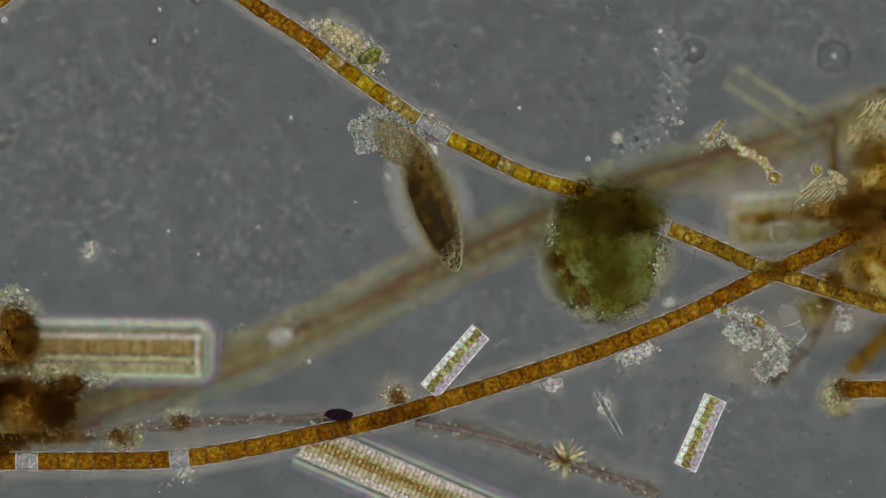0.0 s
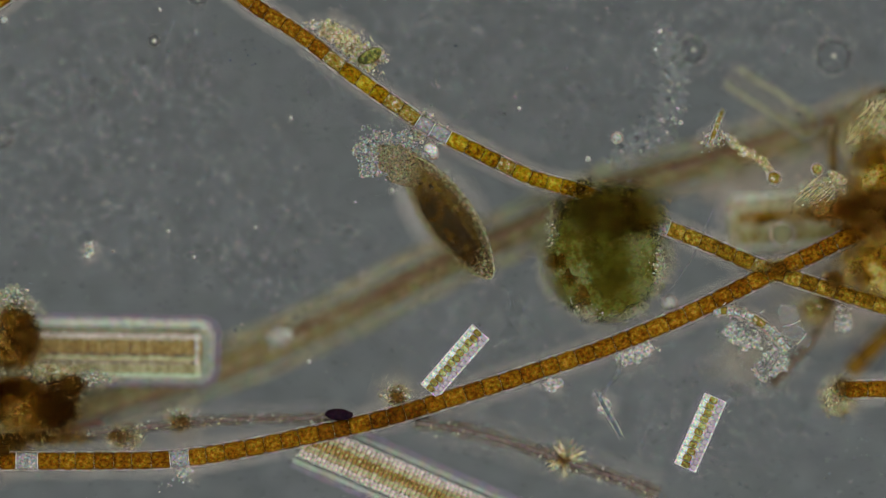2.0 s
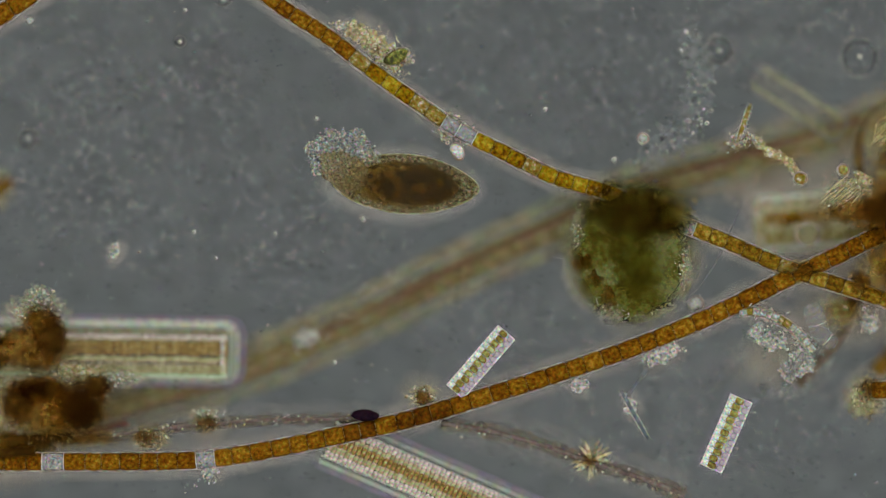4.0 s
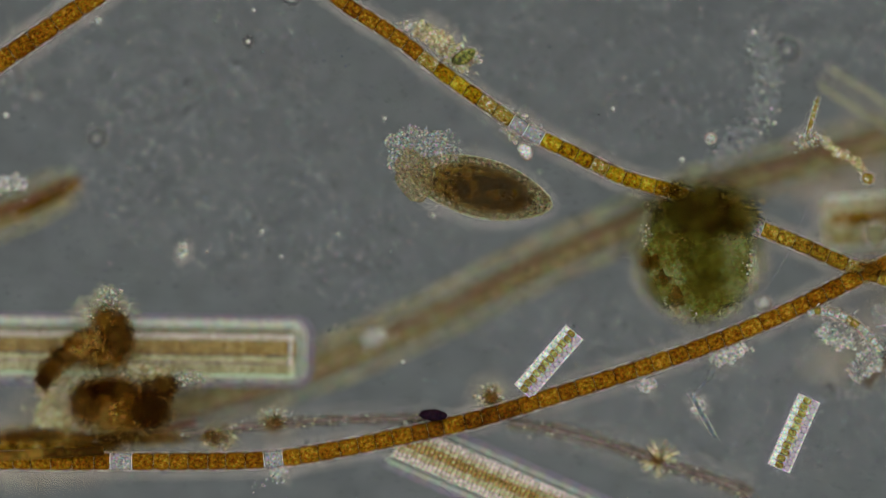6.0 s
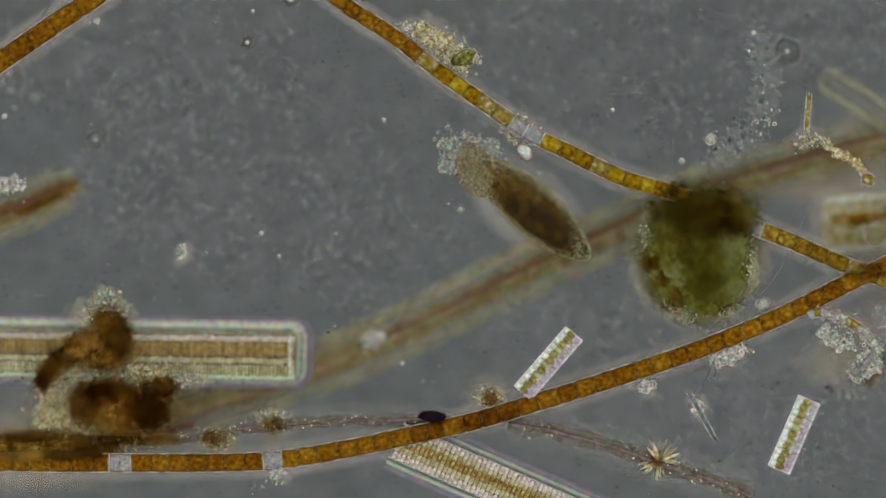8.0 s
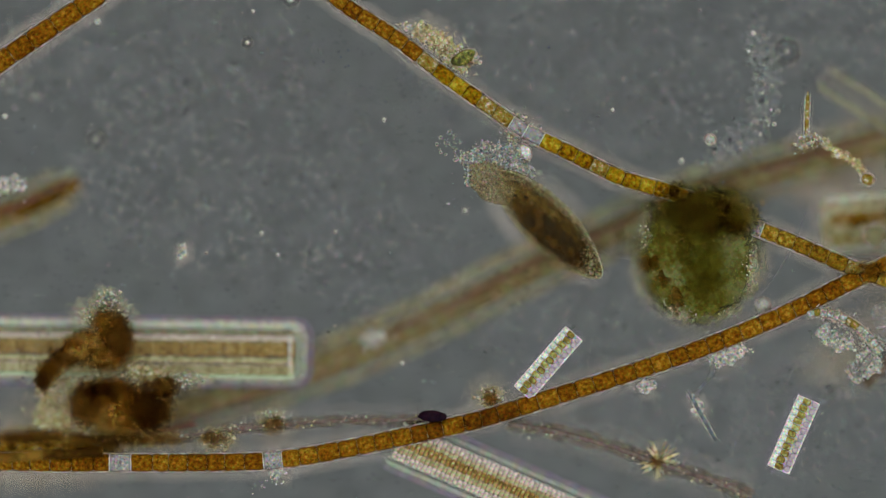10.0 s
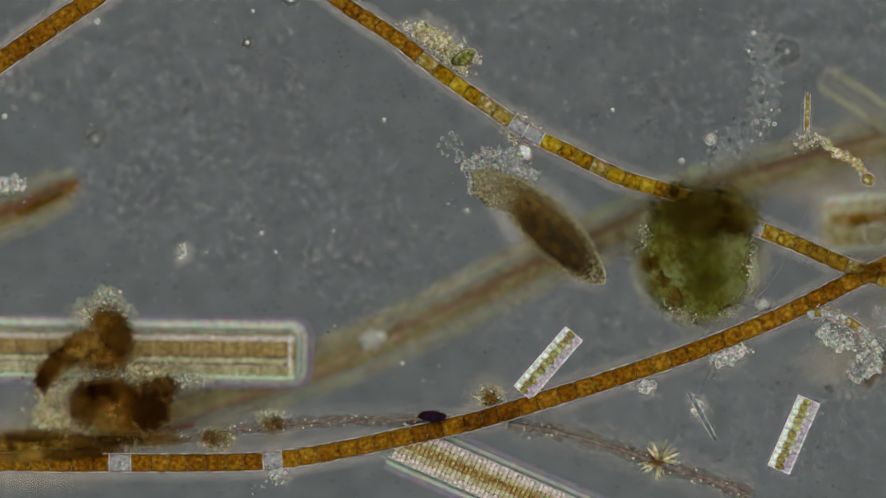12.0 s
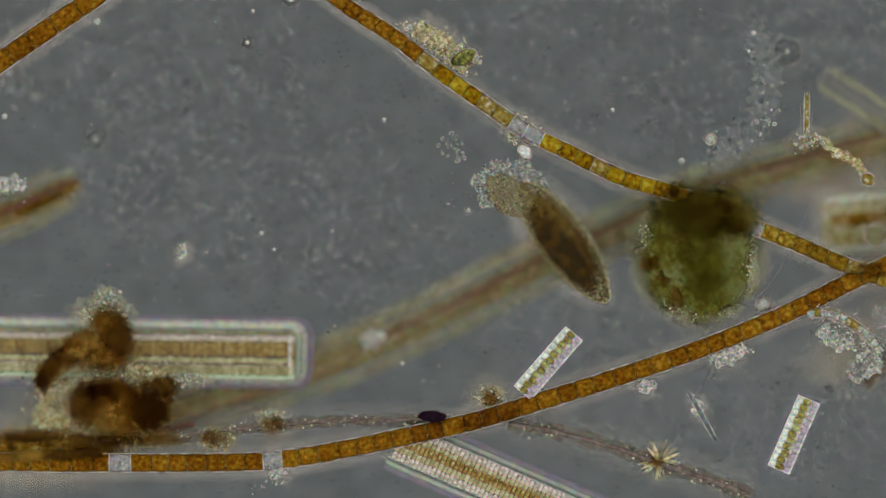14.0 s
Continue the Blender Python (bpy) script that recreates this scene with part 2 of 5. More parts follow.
OCHRE = matter("ochre_detritus", [(0.075, 0.034, 0.003), (0.17, 0.095, 0.010), (0.27, 0.185, 0.034), (0.46, 0.385, 0.16)], 11, 3, 1.0, patch=30, bump=0.3, spec=0.02)
FOLDC = matter("crown_membrane", [(0.10, 0.15, 0.145), (0.24, 0.29, 0.26), (0.38, 0.33, 0.35), (0.60, 0.60, 0.55)], 8, 3, 1.0, island=True, bump=0.1, hue=1.6)
LEAF = matter("leaf_green_plastid", [(0.016, 0.016, 0.001), (0.055, 0.06, 0.003), (0.15, 0.16, 0.015), (0.40, 0.40, 0.14)], 8, 2, 1.0)
# the animal's optical halo, painted a little brighter
HALOB = matter("body_light_halo", [(0.50, 0.47, 0.42), (0.64, 0.60, 0.56)], 40, 9, 0.24, bump=0.0, hue=0.3)
NEEDLE = matter("dark_blue_case", [(0.04, 0.055, 0.07), (0.09, 0.12, 0.13), (0.2, 0.24, 0.24)], 8, 3, 1.0)
SHELLCLEAR = matter("clear_shell", [(0.14, 0.18, 0.16), (0.28, 0.27, 0.29), (0.44, 0.45, 0.40)], 6, 2, 0.2, hue=1.5)
DULLGEL = matter("dull_thread_coat", [(0.08, 0.055, 0.042), (0.15, 0.115, 0.085), (0.21, 0.185, 0.14), (0.36, 0.34, 0.26)], 6, 2.4, 0.5, bump=0.1, hue=1.5)
DULLRED = matter("dull_red_brown", [(0.075, 0.045, 0.025), (0.12, 0.085, 0.055), (0.17, 0.14, 0.10)], 10, 3, 1.0)
SEPTUM = matter("septum", [(0.16, 0.085, 0.015), (0.27, 0.18, 0.06), (0.42, 0.35, 0.20)], 8, 3, 0.5)
HAIR = matter("grey_hair", [(0.10, 0.13, 0.13), (0.26, 0.25, 0.27)], 20, 5, 0.5)

# fine image grain, painted on an almost clear film
GRAINFILM = matter("faint_image_grain", [(0.0, 0.0, 0.0), (0.02, 0.04, 0.04), (0.13, 0.11, 0.135), (0.34, 0.38, 0.32), (0.85, 0.85, 0.78)], 8, 3.0, 0.038, bump=0.0, spec=0.0, thin=(0.7, 1.0, 0.3), ragged=40, hue=1.8)
# loose masses that thin out towards a ragged edge
SPECK = matter("dark_blue_specks", [(0.012, 0.008, 0.05), (0.03, 0.03, 0.11), (0.05, 0.09, 0.13)], 4, 2, 0.8, island=True)
PALEDISC = matter("pale_green_disc", [(0.14, 0.14, 0.05), (0.24, 0.25, 0.11), (0.36, 0.36, 0.22)], 6, 2.4, 0.3, hue=1.4)
# pale optical haze painted as a layer that fades outwards
HALOSOFT = matter("fading_light_halo", [(0.44, 0.38, 0.27), (0.60, 0.53, 0.40)], 40, 9, 0.38, bump=0.0, hue=0.4, thin=(0.05, 1.0, 0.5), ragged=40)
MARGIN = matter("clear_granular_margin", [(0.112, 0.0952, 0.0448), (0.1904, 0.2072, 0.1232), (0.3024, 0.2352, 0.1792), (0.2688, 0.3136, 0.2128), (0.5376, 0.504, 0.4032)], 4, 1.6, 0.56, (1, 0.96, 0.86), bump=0.3, hue=1.7)
DARKSOFT = matter("dense_dark_mass", [(0.00975, 0.004095, 0.00078), (0.02145, 0.01024, 0.00156), (0.04095, 0.02048, 0.003413), (0.09262, 0.04875, 0.008775)], 12, 3.0, 0.68, (0.8, 0.6, 0.35), patch=40, bump=0.1, spec=0.0, thin=(0.2, 0.95, 1.2), ragged=9)
CRUSTSOFT = matter("dense_olive_crust", [(0.01392, 0.00754, 0.001044), (0.02784, 0.01856, 0.001856), (0.058, 0.04292, 0.00464), (0.1044, 0.08696, 0.01624)], 12, 3.0, 0.66, (0.85, 0.8, 0.5), patch=40, bump=0.1, spec=0.0, thin=(0.1, 0.95, 1.1), ragged=10)
BROWNSOFT = matter("loose_brown_mass", [(0.03733, 0.01537, 0.001537), (0.08235, 0.03404, 0.003294), (0.1373, 0.06149, 0.006588), (0.2196, 0.1263, 0.02635)], 11, 2.6, 0.72, (0.88, 0.70, 0.40), patch=40, bump=0.1, spec=0.0, thin=(0.15, 0.95, 1.3), ragged=10)
OCHRESOFT = matter("loose_ochre_mass", [(0.09, 0.045, 0.006), (0.17, 0.095, 0.014), (0.25, 0.175, 0.045), (0.24, 0.25, 0.09), (0.44, 0.38, 0.20)], 7, 2.4, 0.48, (0.96, 0.86, 0.6), patch=30, bump=0.1, spec=0.0, thin=(0.1, 0.95, 1.3), ragged=10, hue=1.5)
ORANGESOFT = matter("loose_orange_mass", [(0.07, 0.03, 0.0018), (0.145, 0.07, 0.005), (0.21, 0.12, 0.010), (0.28, 0.18, 0.025), (0.40, 0.31, 0.09)], 13, 3.2, 0.78, (0.95, 0.8, 0.42), patch=28, bump=0.1, spec=0.0, thin=(0.3, 0.95, 0.9), ragged=22)
OLIVESOFT = matter("loose_olive_mass", [(0.062, 0.053, 0.007), (0.084, 0.079, 0.012), (0.100, 0.102, 0.021), (0.113, 0.121, 0.030), (0.15, 0.16, 0.058)], 8, 2.4, 0.95, patch=30, bump=0.15, spec=0.0, thin=(0.74, 1.0, 0.35), hue=0.8)
PALEGREENSOFT = matter("thin_green_rim", [(0.08, 0.065, 0.016), (0.14, 0.145, 0.055), (0.24, 0.22, 0.13), (0.21, 0.24, 0.12), (0.38, 0.38, 0.26)], 7, 2.5, 0.6, (0.92, 0.92, 0.8), patch=26, bump=0.2, spec=0.02, thin=(0.66, 1.0, 0.5), hue=1.5)
DARKGREENSOFT = matter("dense_green_core", [(0.0161, 0.0115, 0.00115), (0.0368, 0.03105, 0.00253), (0.0713, 0.0667, 0.0069), (0.115, 0.1173, 0.023)], 12, 3, 0.52, (0.94, 0.94, 0.70), patch=40, bump=0.1, spec=0.0, thin=(0.0, 0.98, 0.45), ragged=16)
RUSTSOFT = matter("loose_rusty_mass", [(0.035, 0.016, 0.0015), (0.07, 0.034, 0.004), (0.115, 0.062, 0.010)], 9, 3, 0.75, (0.85, 0.62, 0.42), patch=20, bump=0.1, spec=0.0, thin=(0.15, 0.9, 1.1), ragged=12)
FLUFF = matter("pale_fluff", [(0.1288, 0.1417, 0.0644), (0.2962, 0.3349, 0.1674), (0.4894, 0.3606, 0.2705), (0.3735, 0.4766, 0.2705), (0.7728, 0.7084, 0.5152)], 5, 2.0, 0.55, bump=0.3, spec=0.02, thin=(0.10, 0.95, 1.2), ragged=10, hue=1.8)
GUTSOFT = matter("dense_gut_content", [(0.011, 0.0045, 0.0006), (0.023, 0.011, 0.001), (0.042, 0.021, 0.002), (0.10, 0.057, 0.007)], 15, 3.0, 0.92, (0.85, 0.65, 0.32), bump=0.1, spec=0.0, thin=(0.5, 1.0, 0.8), ragged=10)
GUTVEIL = matter("amber_gut_wall", [(0.055, 0.03, 0.003), (0.105, 0.066, 0.009), (0.17, 0.12, 0.03), (0.26, 0.21, 0.09)], 7, 2, 0.8, (0.9, 0.75, 0.45), bump=0.2, spec=0.0, thin=(0.62, 1.0, 0.35), ragged=8)


def slide_matter():
    m = bpy.data.materials.new("slide_glass")
    m.use_nodes = True
    nt = m.node_tree
    N, L = nt.nodes.new, nt.links.new
    nt.nodes.clear()
    out = N("ShaderNodeOutputMaterial")
    bs = N("ShaderNodeBsdfTranslucent")
    L(bs.outputs[0], out.inputs["Surface"])
    tex = N("ShaderNodeTexCoord")
    prev = None
    base = N("ShaderNodeRGB"); base.outputs[0].default_value = (0.0990, 0.109, 0.1100, 1)
    prev = base.outputs[0]
    for size, stretch, low, high in ((9, 2.2, 0.82, 1.22), (38, 1.3, 0.93, 1.07), (420, 1, 0.96, 1.05), (4, 14, 0.89, 1.13)):
        mp = N("ShaderNodeMapping"); mp.inputs["Scale"].default_value = (500.0 / size / stretch, 500.0 / size, 1)
        mp.inputs["Location"].default_value = (size, 2 * size, 0)
        L(tex.outputs["Object"], mp.inputs["Vector"])
        n = N("ShaderNodeTexNoise"); n.inputs["Scale"].default_value = 1.0; n.inputs["Detail"].default_value = 2
        L(mp.outputs[0], n.inputs["Vector"])
        r = N("ShaderNodeMapRange"); r.inputs["From Min"].default_value = 0.3; r.inputs["From Max"].default_value = 0.7
        r.inputs["To Min"].default_value = low; r.inputs["To Max"].default_value = high
        L(n.outputs["Fac"], r.inputs["Value"])
        v = N("ShaderNodeVectorMath"); v.operation = "SCALE"
        L(prev, v.inputs[0]); L(r.outputs[0], v.inputs["Scale"])
        prev = v.outputs[0]
    n = N("ShaderNodeTexNoise"); n.inputs["Scale"].default_value = 75.0; n.inputs["Detail"].default_value = 2
    L(tex.outputs["Object"], n.inputs["Vector"])
    sh = N("ShaderNodeVectorMath"); sh.operation = "MULTIPLY_ADD"; sh.inputs[1].default_value = (0.22, 0.20, 0.24); sh.inputs[2].default_value = (0.89, 0.90, 0.88)
    L(n.outputs["Color"], sh.inputs[0])
    v = N("ShaderNodeVectorMath"); v.operation = "MULTIPLY"
    L(prev, v.inputs[0]); L(sh.outputs[0], v.inputs[1])
    L(v.outputs[0], bs.inputs["Color"])
    return m


# ---- building helpers ----
MM = 0.001


def plan(x, y, z=0.0):
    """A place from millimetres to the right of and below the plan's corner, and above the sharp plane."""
    k = (DIST - z * MM) / DIST
    return Vector(((x - 784) * MM * k, (441 - y) * MM * k, z * MM))


def link(name, me, material, parent=None, label=""):
    if material and not me.materials:
        me.materials.append(material)
    ob = new(name, me)
    ob.parent = parent
    if label:
        tagged(ob, label)
    return ob


def thing(name, label, category, place=None, group="", kind=""):
    ob = new(name)
    ob.empty_display_size = 0.01
    if place is not None:
        ob.matrix_basis = place
    return tagged(ob, label, category, group, kind)


def mesh(name, verts, faces, smooth=True):
    me = bpy.data.meshes.new(name)
    me.from_pydata([tuple(v) for v in verts], [], [tuple(int(i) for i in f) for f in faces])
    me.validate()
    if smooth:
        me.polygons.foreach_set("use_smooth", [True] * len(me.polygons))
    me.update()
    return me


BALLS = {}


def ball(sub):
    if sub not in BALLS:
        bm = bmesh.new()
        bmesh.ops.create_icosphere(bm, subdivisions=sub, radius=1.0)
        bm.verts.ensure_lookup_table()
        BALLS[sub] = (np.array([v.co[:] for v in bm.verts]), np.array([[v.index for v in f.verts] for f in bm.faces]))
        bm.free()
    return BALLS[sub]


def grains(name, centres, radii, sub=1, rough=0.25, seed=0, flat=1.0):
    """Many small uneven lumps in one mesh; centres in metres, radii in millimetres."""
    g = np.random.default_rng(seed)
    bv, bf = ball(sub)
    vs, fs = [], []
    for i, (c, r) in enumerate(zip(centres, radii)):
        a = g.normal(size=(3, 3)); q, _ = np.linalg.qr(a)
        w = 1 + rough * (np.sin(bv @ (g.normal(size=3) * 2.2) + g.uniform(0, 6)) * 0.6 + np.sin(bv @ (g.normal(size=3) * 4.5) + g.uniform(0, 6)) * 0.4)
        v = (bv * w[:, None] * g.uniform(0.7, 1.25, 3)) @ q * (r * MM)
        v[:, 2] *= flat
        vs.append(v + np.array(c)); fs.append(bf + i * len(bv))
    return mesh(name, np.concatenate(vs), np.concatenate(fs))


def smooth_path(pts, step=6.0):
    """A rounded line through a few places, in even steps of that many millimetres."""
    p = [Vector(a) for a in pts]
    p = [p[0] * 2 - p[1]] + p + [p[-1] * 2 - p[-2]]
    out = []
    for i in range(1, len(p) - 2):
        n = max(2, int((p[i + 1] - p[i]).length / MM / step))
        for k in range(n):
            t = k / n
            out.append(0.5 * ((2 * p[i]) + (p[i + 1] - p[i - 1]) * t + (2 * p[i - 1] - 5 * p[i] + 4 * p[i + 1] - p[i + 2]) * t * t
                              + (3 * p[i] - p[i - 1] - 3 * p[i + 1] + p[i + 2]) * t ** 3))
    out.append(p[-2])
    return out


def tube(name, path, wide, high, seg=12, wobble=0.0, seed=0, shift=0.0):
    """A tube along a path with half width and half height in millimetres (numbers, or one a place), tapering shut at the ends."""
    n = len(path)
    g = np.random.default_rng(seed)
    vs, fs = [], []
    wide = [wide] * n if isinstance(wide, (int, float)) else wide
    high = [high] * n if isinstance(high, (int, float)) else high
    ph = g.uniform(0, 6, 4)
    for i, p in enumerate(path):
        t = (path[min(n - 1, i + 1)] - path[max(0, i - 1)]).normalized()
        s = Vector((-t.y, t.x, 0)).normalized()
        u = t.cross(s)
        k = 1 + wobble * (math.sin(i * 0.9 + ph[0]) * 0.5 + math.sin(i * 0.37 + ph[1]) * 0.5)
        for j in range(seg):
            a = 2 * math.pi * j / seg
            vs.append(p + s * ((math.cos(a) * wide[i] * k + shift) * MM) + u * (math.sin(a) * high[i] * k * MM))
    for i in range(n - 1):
        for j in range(seg):
            fs.append((i * seg + j, i * seg + (j + 1) % seg, (i + 1) * seg + (j + 1) % seg, (i + 1) * seg + j))
    me_faces = fs + [tuple(range(seg - 1, -1, -1)), tuple((n - 1) * seg + j for j in range(seg))]
    return mesh(name, vs, me_faces)


def slab(name, length, width, high, corner, seg=5, bulge=1.0):
    """A plate with rounded corners and rounded rim, long in x, centred, sizes in millimetres."""
    ring = []
    for cx, cy, a0 in ((1, 1, 0), (-1, 1, 90), (-1, -1, 180), (1, -1, 270)):
        for k in range(seg + 1):
            a = radians(a0 + 90 * k / seg)
            ring.append((cx * (length / 2 - corner) + corner * math.cos(a), cy * (width / 2 - corner) + corner * math.sin(a)))
    n = len(ring)
    vs, fs = [], []
    rim = min(high * 0.45, corner * 0.9, width * 0.2)
    levels = ((rim, -high / 2), (rim * 0.3, -high / 2 + rim * 0.3), (0, -high / 2 + rim), (0, high / 2 - rim), (rim * 0.3, high / 2 - rim * 0.3), (rim, high / 2))
    for inset, z in levels:
        fx, fy = (length / 2 - inset) / (length / 2), (width / 2 - inset) / (width / 2)
        vs += [(x * fx * MM, y * fy * MM, z * MM) for x, y in ring]
    for l in range(len(levels) - 1):
        for j in range(n):
            fs.append((l * n + j, l * n + (j + 1) % n, (l + 1) * n + (j + 1) % n, (l + 1) * n + j))
    fs += [tuple(range(n - 1, -1, -1)), tuple((len(levels) - 1) * n + j for j in range(n))]
    return mesh(name, vs, fs, smooth=False)


def barrel(name, length, radius, seed, lump=1.0, seg=14, rings=9):
    """One algal cell: a short drum with rounded ends and lumpy contents, along x."""
    g = np.random.default_rng(seed)
    vs, fs = [], []
    o = Vector(g.uniform(0, 50, 3))
    for i in range(rings):
        u = -1 + 2 * i / (rings - 1)
        r = radius * (1 - abs(u) ** 11 * 0.13) * (1 + 0.02 * math.cos(u * 2))
        x = u * length / 2
        for j in range(seg):
            a = 2 * math.pi * j / seg
            p = Vector((x, r * math.cos(a), r * math.sin(a)))
            d = lump * noise.noise(p * 0.13 + o) * 1.6
            p = Vector((x, (r + d) * math.cos(a), (r + d) * math.sin(a)))
            vs.append(p * MM)
    for i in range(rings - 1):
        for j in range(seg):
            fs.append((i * seg + j, i * seg + (j + 1) % seg, (i + 1) * seg + (j + 1) % seg, (i + 1) * seg + j))
    fs += [tuple(range(seg - 1, -1, -1)), tuple((rings - 1) * seg + j for j in range(seg))]
    return mesh(name, vs, fs)


def cloud(path, n, spread, seed, z=0.0, deep=6.0):
    """Scattered places round a line of plan places, in metres."""
    g = np.random.default_rng(seed)
    pts = [plan(x, y, z) for x, y in path]
    if len(pts) == 1:
        line = pts
    else:
        line = smooth_path(pts, 4)
    out = []
    for _ in range(n):
        c = line[g.integers(len(line))]
        out.append((c.x + g.normal() * spread * MM, c.y + g.normal() * spread * MM, c.z + g.normal() * deep * MM))
    return out


def mass(centre, radii, n, size, seed, sub=2, core=0.0, gap=None):
    """Places and radii of lumps that fill an uneven ellipsoid in millimetres of the plan."""
    g = np.random.default_rng(seed)
    cs, rs = [], []
    while len(cs) < n:
        d = g.normal(size=3); d /= np.linalg.norm(d)
        q = g.uniform(core, 1) ** 0.5
        w = 1 + 0.16 * math.sin(3 * math.atan2(d[1], d[0]) + seed) + 0.09 * math.sin(7 * math.atan2(d[1], d[0]) + 2 * seed)
        p = d * q * w * np.array(radii)
        cs.append(plan(centre[0] + p[0], centre[1] + p[1], centre[2] + p[2])); rs.append(g.uniform(*size))
    return cs, rs


# ---- the slide ----
def build_slide():
    m = slide_matter()
    me = slab("slide", 9000, 6000, 60, 40)
    clear = bpy.data.materials.new("clear_glass")
    clear.use_nodes = True
    ct = clear.node_tree
    ct.nodes.clear()
    co = ct.nodes.new("ShaderNodeOutputMaterial")
    ct.links.new(ct.nodes.new("ShaderNodeBsdfTransparent").outputs[0], co.inputs["Surface"])
    ob = link("slide", me, m)
    me.materials.append(clear)
    for f in me.polygons:
        f.material_index = 0 if f.normal.z > 0.9 else 1
    ob.location = (0, 0, -0.150)
    tagged(ob, "grey lit glass slide with faint smears and grain", "microscope slide", kind="structure")


build_slide()


# ---- filaments of drum-shaped cells ----
def filament(name, label, pts, radius, z, cell=38.0, material=None, special=(), seed=0, group="amber filaments", gaps=(), lump=1.0, walls=True):
    """special: stretches of the plan's x with another kind of cell; gaps: stretches with none."""
    g = np.random.default_rng(seed)
    top = thing(name, label, "alga", group=group)
    line = smooth_path([plan(x, y, z) for x, y in pts], 3)
    film = smooth_path([plan(x, y, z - 62) for x, y in pts], 14)
    # the filament's bright optical halo, built as a flat strip beneath it
    link("sheath", tube("sheath", film, radius * 1.9, radius * 0.15, 10, 0.06, seed), HALO, top, "faint beige light halo built as a strip")
    coarse = line[::4]
    for side in (1, -1) if walls else ():
        link("wall", tube("wall", coarse, 1.3, 1.6, 6, 0.3, seed + side, shift=side * (radius + 0.6)), WALL, top, "thin bright cell wall")
    lengths = [cell * k for k in (0.86, 0.95, 1.0, 1.06, 1.16)]
    shapes = {}
    s, i, arc = 0.0, 0, [0.0]
    for a, b in zip(line, line[1:]):
        arc.append(arc[-1] + (b - a).length / MM)
    arc = np.array(arc)
    co = np.array([p[:] for p in line])
    while s < arc[-1] - cell * 0.5:
        k = int(g.integers(5)); ln = lengths[k]
        mid = [np.interp(s + ln / 2, arc, co[:, c]) for c in range(3)]
        a = [np.interp(s, arc, co[:, c]) for c in range(3)]
        b = [np.interp(s + ln, arc, co[:, c]) for c in range(3)]
        ang = math.atan2(b[1] - a[1], b[0] - a[0])
        px = 784 + mid[0] / MM
        kind, mt = "cell", material
        for x0, x1, what in special:
            if x0 <= px <= x1:
                kind, mt = what
        hide = any(x0 <= px <= x1 for x0, x1 in gaps)
        if not hide:
            key = (kind, mt.name, k, int(g.integers(2)))
            if key not in shapes:
                me = barrel("cell", ln + 0.3, radius * (0.96 if kind == "cell" else 0.9), seed * 50 + k * 3 + key[3], lump)
                me.materials.append(mt)
                shapes[key] = me
            ob = link(kind, shapes[key], None, top)
            ob.matrix_basis = Matrix.Translation(mid) @ Matrix.Rotation(ang, 4, "Z") @ Matrix.Rotation(g.uniform(0, 6.28), 4, "X")
            if ("septum", 0) not in shapes:
                me = barrel("septum", 1.2, radius * 1.0, 3, 0.2, 14, 4); me.materials.append(SEPTUM)
                shapes[("septum", 0)] = me
            if kind == "empty_cell":
                if ("bright_septum", 0) not in shapes:
                    me = barrel("septum", 1.4, radius * 1.02, 3, 0.2, 14, 4); me.materials.append(WHITE)
                    shapes[("bright_septum", 0)] = me
                for end in (a, b):
                    sp = link("septum", shapes[("bright_septum", 0)], None, top)
                    sp.matrix_basis = Matrix.Translation(end) @ Matrix.Rotation(ang, 4, "Z")
            sp = link("septum", shapes[("septum", 0)], None, top)
            sp.matrix_basis = Matrix.Translation(b) @ Matrix.Rotation(ang, 4, "Z")
        s += ln
        i += 1
    return top


EMPTY = ("empty_cell", CLEARCELL)
PALE = ("pale_cell", PALECELL)
filament("algal_filament", "long amber-brown filament of square cells with two empty ones",
         [(-70, 816), (90, 819), (210, 819), (350, 819), (480, 815), (600, 797), (720, 772), (840, 745), (960, 709), (1100, 665), (1240, 617), (1380, 560), (1500, 501), (1580, 464), (1700, 405)],
         15.5, 0, 33, AMBER, [(193, 232, EMPTY), (456, 471, ("cell", DARKAMBER)), (472, 512, EMPTY), (715, 775, ("cell", DARKAMBER)), (822, 905, ("cell", DARKAMBER))], 1)
filament("algal_filament", "golden filament of drum-shaped cells, partly emptied, beside a green clump",
         [(560, -32), (620, 16), (694, 63), (764, 117), (840, 172), (930, 232), (1010, 272), (1100, 315), (1200, 345), (1290, 385), (1400, 428), (1510, 475), (1620, 512), (1720, 543), (1800, 566)],
         13.5, 2, 31, GOLD, [(540, 736, ("cell", AMBER)), (738, 768, PALE), (838, 905, PALE), (905, 952, EMPTY), (1042, 1085, PALE), (1326, 1354, EMPTY), (1355, 1504, ("cell", BRONZE)), (1505, 1530, PALE), (1531, 1830, ("cell", BRONZE))], 2, gaps=((1214, 1322),))
filament("algal_filament", "stout dark amber filament of rounded cells",
         [(-60, 152), (20, 97), (100, 42), (180, -12), (260, -70)], 17.5, 0, 48, AMBER, (), 3)
filament("algal_filament", "short thick brown filament with a frayed end",
         [(1662, 693), (1700, 692), (1760, 692), (1850, 694)], 15, 0, 36, AMBER, (), 4)
filament("algal_filament", "slanting amber filament near the frayed one",
         [(1668, 662), (1700, 628), (1740, 590), (1790, 545)], 15, -66, 36, RUST, (), 5)


